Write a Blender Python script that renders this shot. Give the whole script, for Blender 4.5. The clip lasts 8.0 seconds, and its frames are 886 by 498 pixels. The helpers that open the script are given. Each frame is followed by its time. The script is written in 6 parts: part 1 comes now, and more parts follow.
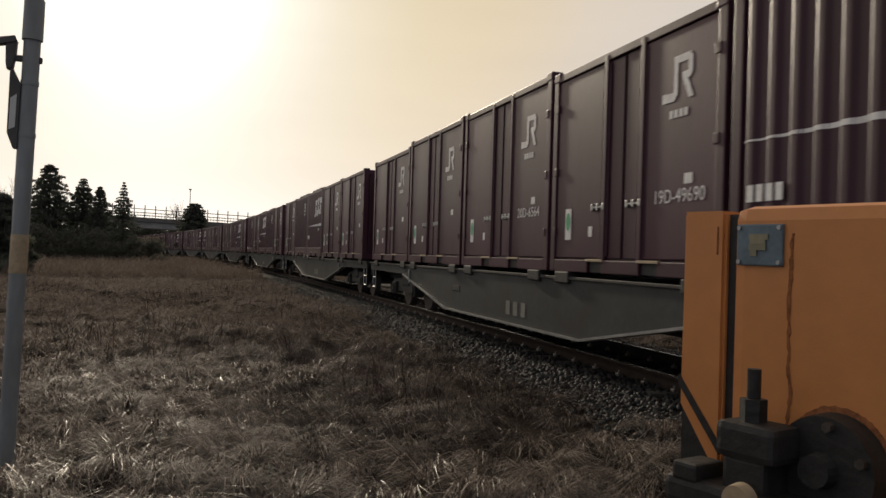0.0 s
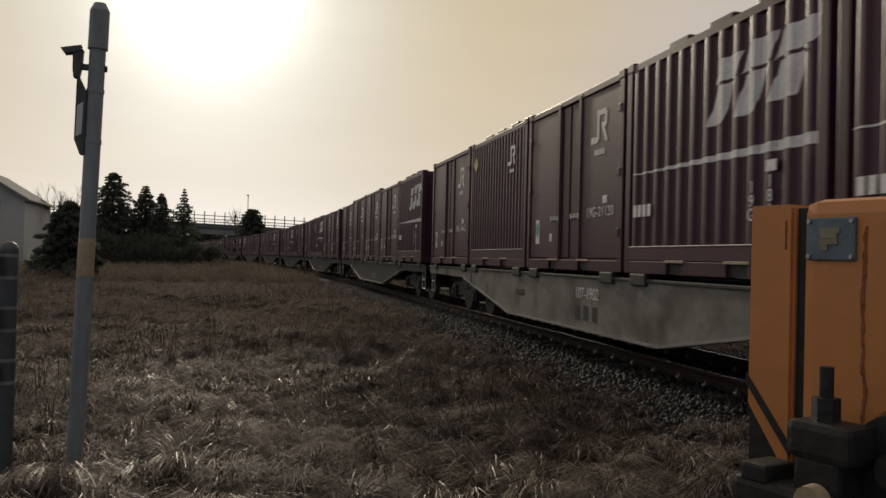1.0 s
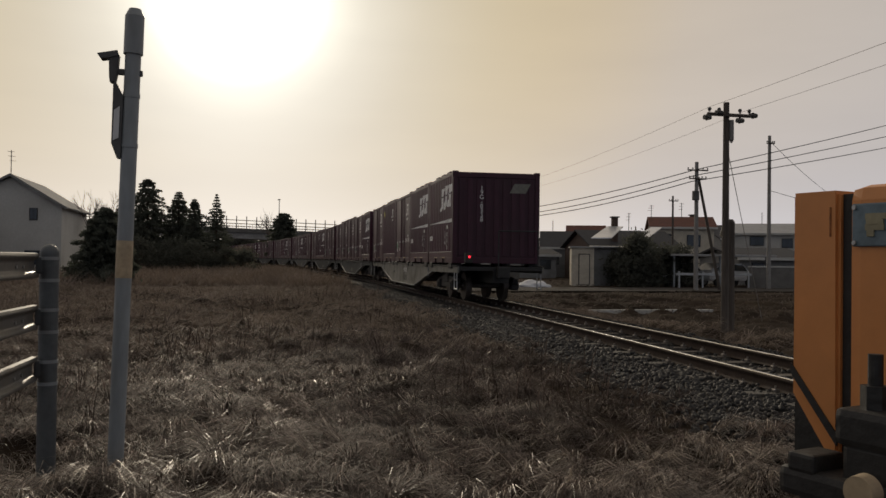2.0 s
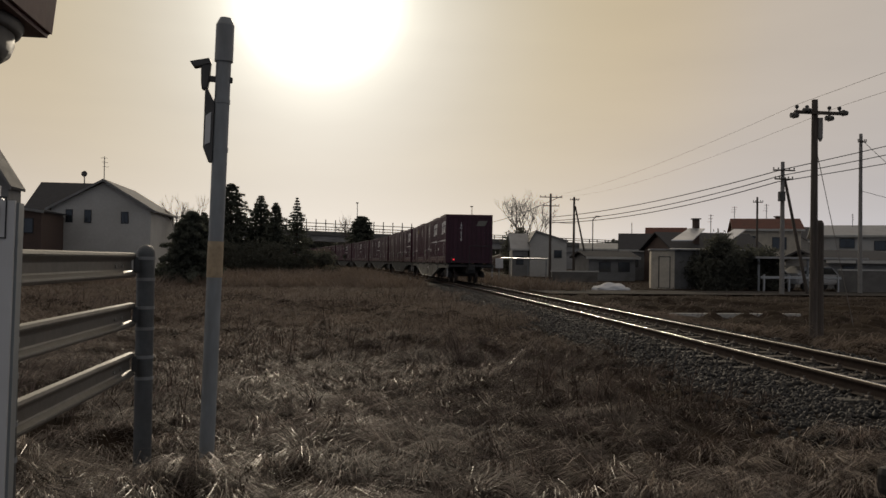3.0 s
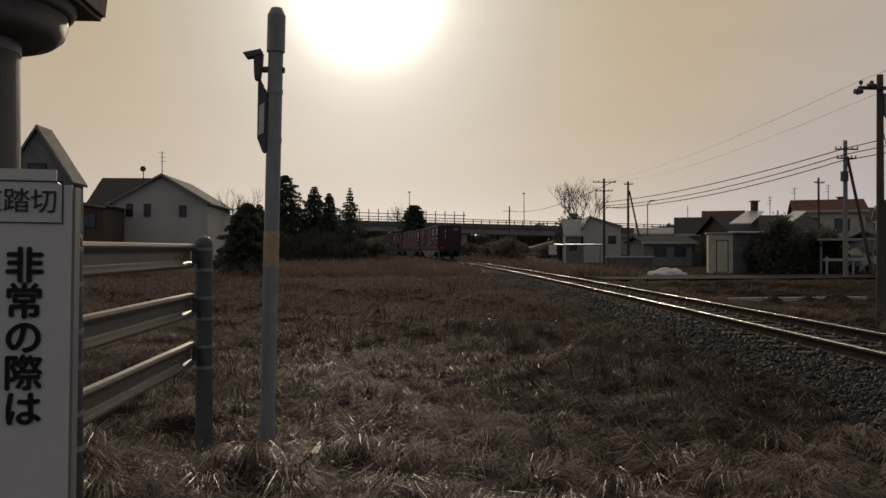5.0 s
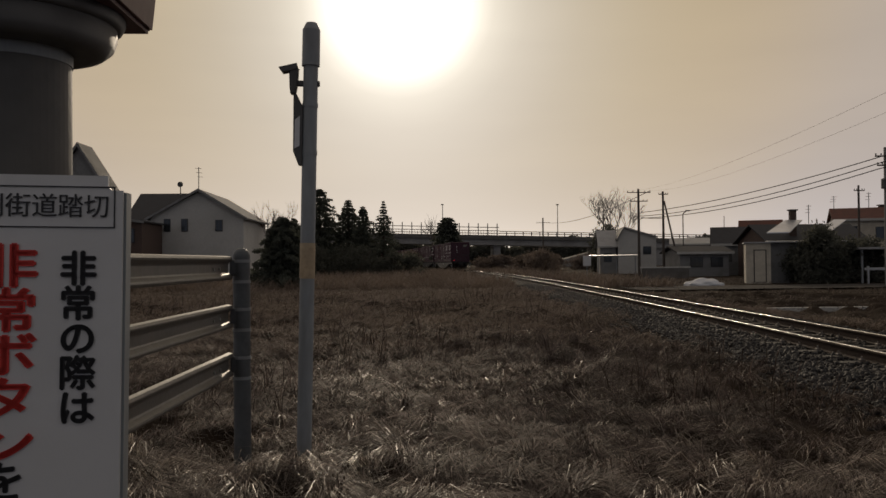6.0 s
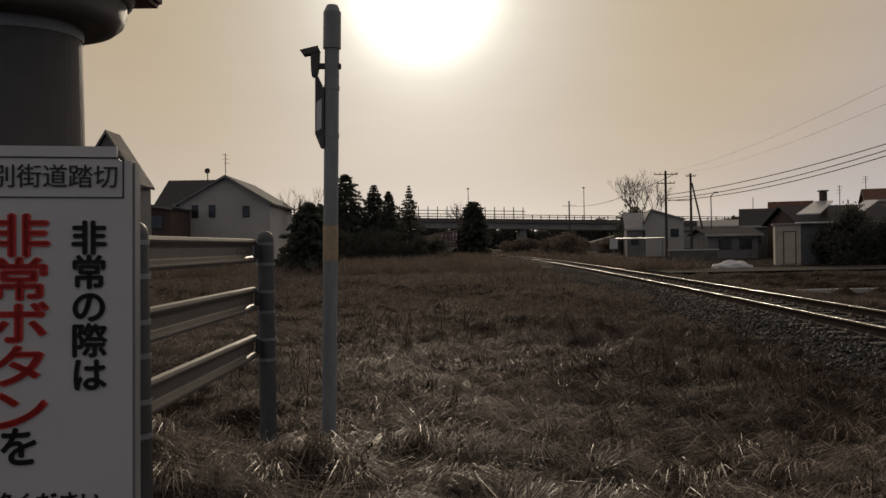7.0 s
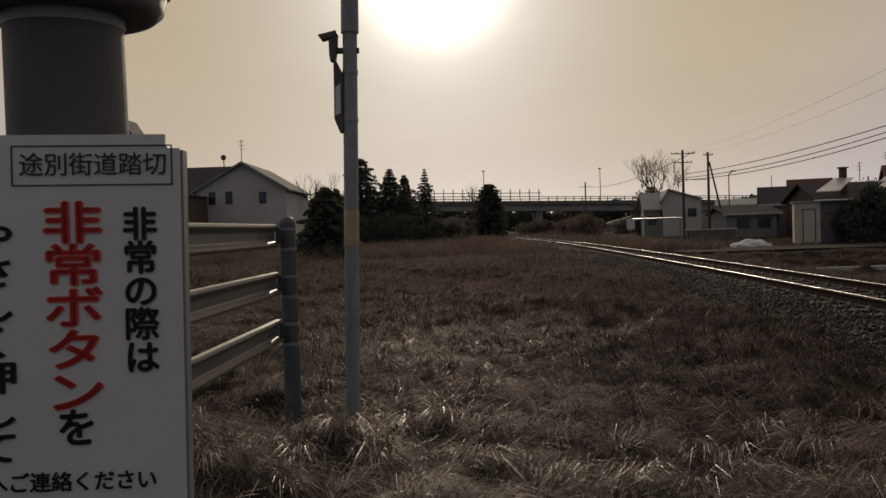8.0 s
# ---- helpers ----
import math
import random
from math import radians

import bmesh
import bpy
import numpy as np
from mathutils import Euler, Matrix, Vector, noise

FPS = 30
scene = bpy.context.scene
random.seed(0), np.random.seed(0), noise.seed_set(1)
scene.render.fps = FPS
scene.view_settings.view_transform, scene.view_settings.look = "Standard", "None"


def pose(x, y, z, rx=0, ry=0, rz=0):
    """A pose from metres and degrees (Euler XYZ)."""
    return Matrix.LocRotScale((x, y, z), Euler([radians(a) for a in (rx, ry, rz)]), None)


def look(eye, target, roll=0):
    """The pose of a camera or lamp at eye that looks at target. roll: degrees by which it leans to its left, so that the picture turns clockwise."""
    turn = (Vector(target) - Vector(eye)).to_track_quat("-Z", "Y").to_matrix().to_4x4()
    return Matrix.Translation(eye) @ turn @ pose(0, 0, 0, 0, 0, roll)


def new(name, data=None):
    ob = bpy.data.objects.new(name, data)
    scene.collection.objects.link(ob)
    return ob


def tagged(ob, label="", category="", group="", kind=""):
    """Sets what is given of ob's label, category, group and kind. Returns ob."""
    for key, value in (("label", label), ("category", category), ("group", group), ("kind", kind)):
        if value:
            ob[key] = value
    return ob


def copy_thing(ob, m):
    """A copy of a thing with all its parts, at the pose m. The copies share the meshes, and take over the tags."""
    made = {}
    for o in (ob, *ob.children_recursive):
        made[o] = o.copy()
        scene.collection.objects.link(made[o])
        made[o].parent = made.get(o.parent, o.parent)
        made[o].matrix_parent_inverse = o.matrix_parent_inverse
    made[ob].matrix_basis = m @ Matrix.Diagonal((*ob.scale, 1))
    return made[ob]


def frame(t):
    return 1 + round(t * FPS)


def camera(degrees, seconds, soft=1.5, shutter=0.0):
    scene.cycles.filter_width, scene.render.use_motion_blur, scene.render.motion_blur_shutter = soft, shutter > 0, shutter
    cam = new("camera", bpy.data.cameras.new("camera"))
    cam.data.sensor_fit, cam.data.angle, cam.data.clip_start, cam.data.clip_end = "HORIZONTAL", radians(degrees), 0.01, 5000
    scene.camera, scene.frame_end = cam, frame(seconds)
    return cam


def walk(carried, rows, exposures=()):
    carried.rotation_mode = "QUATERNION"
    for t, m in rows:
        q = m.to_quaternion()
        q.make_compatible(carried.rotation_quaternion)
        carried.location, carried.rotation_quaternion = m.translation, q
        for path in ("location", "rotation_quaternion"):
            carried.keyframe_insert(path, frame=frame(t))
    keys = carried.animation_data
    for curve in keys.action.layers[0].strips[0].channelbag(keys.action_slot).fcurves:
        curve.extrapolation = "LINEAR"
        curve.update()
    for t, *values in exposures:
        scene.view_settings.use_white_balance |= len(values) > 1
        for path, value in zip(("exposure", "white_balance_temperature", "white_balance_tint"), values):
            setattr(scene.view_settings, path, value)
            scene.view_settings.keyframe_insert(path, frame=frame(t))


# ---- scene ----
cam = camera(55.61, 8.0, shutter=0.08)
# seconds, x, y, z, yaw, pitch, roll: a hand-held camera that turns to the left
ROWS = [
    (0, 0.097, -0.008, 1.511, -19.71, 0.50, -1.78),
    (0.5, 0.096, -0.001, 1.508, -16.74, 0.63, -1.62),
    (1, 0.088, 0.009, 1.492, -16.01, 0.64, -1.43),
    (2.5, 0.048, 0.019, 1.457, -11.64, 0.83, -0.58),
    (3, 0.028, -0.017, 1.449, -8.74, 0.83, -0.78),
    (3.5, 0.029, 0.007, 1.440, -6.90, 0.10, -0.74),
    (4, 0.029, 0.002, 1.446, -6.32, -0.56, -0.77),
    (5.5, 0.011, 0.048, 1.431, -4.19, 0.50, 0.64),
    (6, 0.008, 0.022, 1.424, -2.87, 0.85, 0.60),
    (6.5, 0.031, 0.005, 1.416, -1.78, 0.45, 0.32),
    (7, 0.034, 0.019, 1.402, -1.09, -0.19, 1.01),
    (7.5, 0.021, 0.017, 1.405, -0.17, -0.82, 1.85),
    (8, -0.000, 0.000, 1.400, 0.00, -1.31, 1.85),
]
TRACK = (5.6061, 0.07045, -0.0002892, -0.000001725)  # the track's centre line, x over y
RAIL_Z = 0.295  # top of the rails
walk(cam, [(t, pose(x, y, z, 90 + pitch, roll, yaw)) for t, x, y, z, yaw, pitch, roll in ROWS],
     exposures=[(0.0, -0.42, 6400, 10), (0.5, -0.55, 6400, 10), (1.0, -0.75, 6420, 10), (2.5, -0.8, 6480, 10), (3.0, -0.9, 6500, 10), (4.0, -1.12, 6700, 12.5), (5.5, -1.1, 6720, 12.5), (8.0, -1.15, 6750, 13)])

# ---- light ----
SUN_EL, SUN_YAW = 17.3, 0.0
sun_way = Vector((-math.sin(radians(SUN_YAW)) * math.cos(radians(SUN_EL)), math.cos(radians(SUN_YAW)) * math.cos(radians(SUN_EL)), math.sin(radians(SUN_EL))))


def make_world():
    world = bpy.data.worlds.new("hazy_sky")
    scene.world = world
    world.use_nodes = True
    nt = world.node_tree
    nt.nodes.clear()
    out = nt.nodes.new("ShaderNodeOutputWorld")
    sky = nt.nodes.new("ShaderNodeTexSky")
    sky.sky_type, sky.sun_disc = "NISHITA", False
    sky.sun_elevation, sky.sun_rotation = radians(SUN_EL), radians(SUN_YAW)
    sky.dust_density, sky.air_density, sky.ozone_density = 0.12, 0.15, 1.0
    base = nt.nodes.new("ShaderNodeBackground")
    base.inputs[1].default_value = 0.05
    nt.links.new(sky.outputs[0], base.inputs[0])
    # the haze round the sun: its glow falls off with the angle from the sun
    tc = nt.nodes.new("ShaderNodeTexCoord")
    dot = nt.nodes.new("ShaderNodeVectorMath")
    dot.operation = "DOT_PRODUCT"
    dot.inputs[1].default_value = sun_way
    nt.links.new(tc.outputs["Generated"], dot.inputs[0])
    ang = nt.nodes.new("ShaderNodeMath")
    ang.operation = "ARCCOSINE"
    nt.links.new(dot.outputs["Value"], ang.inputs[0])
    deg = nt.nodes.new("ShaderNodeMath")
    deg.operation = "DIVIDE"
    deg.inputs[1].default_value = math.pi
    nt.links.new(ang.outputs[0], deg.inputs[0])
    ramp = nt.nodes.new("ShaderNodeValToRGB")
    ramp.color_ramp.interpolation = "B_SPLINE"
    stops = [(0.0, (1.0, 0.97, 0.90)), (3.4, (1.0, 0.96, 0.86)), (4.8, (0.60, 0.57, 0.48)), (6.2, (0.41, 0.38, 0.30)), (8.5, (0.315, 0.283, 0.215)), (12, (0.268, 0.230, 0.156)), (17, (0.252, 0.203, 0.117)),
             (23, (0.250, 0.198, 0.118)), (29, (0.230, 0.194, 0.148)), (45, (0.214, 0.191, 0.166)), (65, (0.175, 0.158, 0.140)), (100, (0.108, 0.103, 0.098)), (180, (0.090, 0.088, 0.086))]
    els = ramp.color_ramp.elements
    while len(els) < len(stops):
        els.new(0.5)
    for el, (a, c) in zip(els, stops):
        el.position, el.color = a / 180, (*c, 1)
    nt.links.new(deg.outputs[0], ramp.inputs[0])
    # faint streaks of high cloud
    mp = nt.nodes.new("ShaderNodeMapping")
    mp.inputs["Scale"].default_value = (1.5, 1.5, 9.0)
    nt.links.new(tc.outputs["Generated"], mp.inputs[0])
    ns = nt.nodes.new("ShaderNodeTexNoise")
    ns.inputs["Scale"].default_value, ns.inputs["Detail"].default_value = 1.6, 4.0
    nt.links.new(mp.outputs[0], ns.inputs[0])
    mr = nt.nodes.new("ShaderNodeMapRange")
    mr.inputs["To Min"].default_value, mr.inputs["To Max"].default_value = 0.9, 1.1
    nt.links.new(ns.outputs[0], mr.inputs[0])
    mul = nt.nodes.new("ShaderNodeVectorMath")
    mul.operation = "SCALE"
    nt.links.new(ramp.outputs[0], mul.inputs[0])
    nt.links.new(mr.outputs[0], mul.inputs["Scale"])
    haze = nt.nodes.new("ShaderNodeBackground")
    haze.inputs[1].default_value = 4.0
    nt.links.new(mul.outputs[0], haze.inputs[0])
    add = nt.nodes.new("ShaderNodeAddShader")
    nt.links.new(base.outputs[0], add.inputs[0])
    nt.links.new(haze.outputs[0], add.inputs[1])
    nt.links.new(add.outputs[0], out.inputs[0])


make_world()
sun = new("sun", bpy.data.lights.new("sun", "SUN"))
sun.data.energy, sun.data.angle, sun.data.color = 1.9, radians(2.0), (1.0, 0.86, 0.66)
sun.matrix_world = look((0, 0, 30), Vector((0, 0, 30)) - sun_way)


# ---- materials ----
def material(name, color, rough=0.7, metal=0.0, grain=0.12, scale=6.0, dirt=None, dirt_amount=0.0, dirt_scale=1.2, bump=0.1, bump_scale=40.0, stretch=(1, 1, 1), spec=0.5, random_tint=0.0, translucent=0.0, blades=0.0):
    """A procedural surface: colour with grain at two scales, dirt in patches, fine relief."""
    m = bpy.data.materials.new(name)
    m.use_nodes = True
    nt = m.node_tree
    p = nt.nodes["Principled BSDF"]
    p.inputs["Roughness"].default_value, p.inputs["Metallic"].default_value = rough, metal
    p.inputs["Specular IOR Level"].default_value = spec
    tc = nt.nodes.new("ShaderNodeTexCoord")
    mp = nt.nodes.new("ShaderNodeMapping")
    mp.inputs["Scale"].default_value = stretch
    nt.links.new(tc.outputs["Object"], mp.inputs[0])

    def noise_tex(s, detail=6.0):
        n = nt.nodes.new("ShaderNodeTexNoise")
        n.inputs["Scale"].default_value, n.inputs["Detail"].default_value = s, detail
        nt.links.new(mp.outputs[0], n.inputs[0])
        return n
    fine, broad = noise_tex(scale * 6), noise_tex(scale)
    mix = nt.nodes.new("ShaderNodeMix")
    mix.data_type = "FLOAT"
    mix.inputs[0].default_value = 0.5
    nt.links.new(fine.outputs[0], mix.inputs[2])
    nt.links.new(broad.outputs[0], mix.inputs[3])
    mr = nt.nodes.new("ShaderNodeMapRange")
    mr.inputs["From Min"].default_value, mr.inputs["From Max"].default_value = 0.3, 0.7
    mr.inputs["To Min"].default_value, mr.inputs["To Max"].default_value = 1 - grain * 2, 1 + grain * 2
    nt.links.new(mix.outputs[0], mr.inputs[0])
    sc = nt.nodes.new("ShaderNodeVectorMath")
    sc.operation = "SCALE"
    sc.inputs[0].default_value = color
    nt.links.new(mr.outputs[0], sc.inputs["Scale"])
    col = sc.outputs[0]
    if random_tint:
        oi = nt.nodes.new("ShaderNodeObjectInfo")
        r2 = nt.nodes.new("ShaderNodeMapRange")
        r2.inputs["To Min"].default_value, r2.inputs["To Max"].default_value = 1 - random_tint, 1 + random_tint
        nt.links.new(oi.outputs["Random"], r2.inputs[0])
        s2 = nt.nodes.new("ShaderNodeVectorMath")
        s2.operation = "SCALE"
        nt.links.new(col, s2.inputs[0])
        nt.links.new(r2.outputs[0], s2.inputs["Scale"])
        col = s2.outputs[0]
    if blades:  # most blades are dull, a few are pale
        geo = nt.nodes.new("ShaderNodeNewGeometry")
        few = nt.nodes.new("ShaderNodeMath")
        few.operation = "POWER"
        few.inputs[1].default_value = 3.0
        nt.links.new(geo.outputs["Random Per Island"], few.inputs[0])
        r4 = nt.nodes.new("ShaderNodeMapRange")
        r4.inputs["To Min"].default_value, r4.inputs["To Max"].default_value = 1 - 0.55 * blades, 1 + 1.7 * blades
        nt.links.new(few.outputs[0], r4.inputs[0])
        s4 = nt.nodes.new("ShaderNodeVectorMath")
        s4.operation = "SCALE"
        nt.links.new(col, s4.inputs[0])
        nt.links.new(r4.outputs[0], s4.inputs["Scale"])
        col = s4.outputs[0]
    if dirt:
        dn = noise_tex(dirt_scale, 8.0)
        r3 = nt.nodes.new("ShaderNodeMapRange")
        r3.inputs["From Min"].default_value, r3.inputs["From Max"].default_value = 0.48, 0.68
        r3.inputs["To Max"].default_value = dirt_amount
        nt.links.new(dn.outputs[0], r3.inputs[0])
        mc = nt.nodes.new("ShaderNodeMix")
        mc.data_type = "RGBA"
        nt.links.new(r3.outputs[0], mc.inputs[0])
        nt.links.new(col, mc.inputs[6])
        mc.inputs[7].default_value = (*dirt, 1)
        col = mc.outputs[2]
    nt.links.new(col, p.inputs["Base Color"])
    rr = nt.nodes.new("ShaderNodeMapRange")
    rr.inputs["To Min"].default_value, rr.inputs["To Max"].default_value = max(0.02, rough - 0.12), min(1, rough + 0.12)
    nt.links.new(broad.outputs[0], rr.inputs[0])
    nt.links.new(rr.outputs[0], p.inputs["Roughness"])
    if bump:
        bt = noise_tex(bump_scale)
        b = nt.nodes.new("ShaderNodeBump")
        b.inputs["Strength"].default_value, b.inputs["Distance"].default_value = bump, 0.02
        nt.links.new(bt.outputs[0], b.inputs["Height"])
        nt.links.new(b.outputs[0], p.inputs["Normal"])
    if translucent:
        tr = nt.nodes.new("ShaderNodeBsdfTranslucent")
        nt.links.new(col, tr.inputs[0])
        ms = nt.nodes.new("ShaderNodeMixShader")
        ms.inputs[0].default_value = translucent
        nt.links.new(p.outputs[0], ms.inputs[1])
        nt.links.new(tr.outputs[0], ms.inputs[2])
        nt.links.new(ms.outputs[0], nt.nodes["Material Output"].inputs[0])
    return m


def glow(name, color, strength):
    m = material(name, color, bump=0)
    p = m.node_tree.nodes["Principled BSDF"]
    p.inputs["Emission Color"].default_value, p.inputs["Emission Strength"].default_value = (*color, 1), strength
    return m


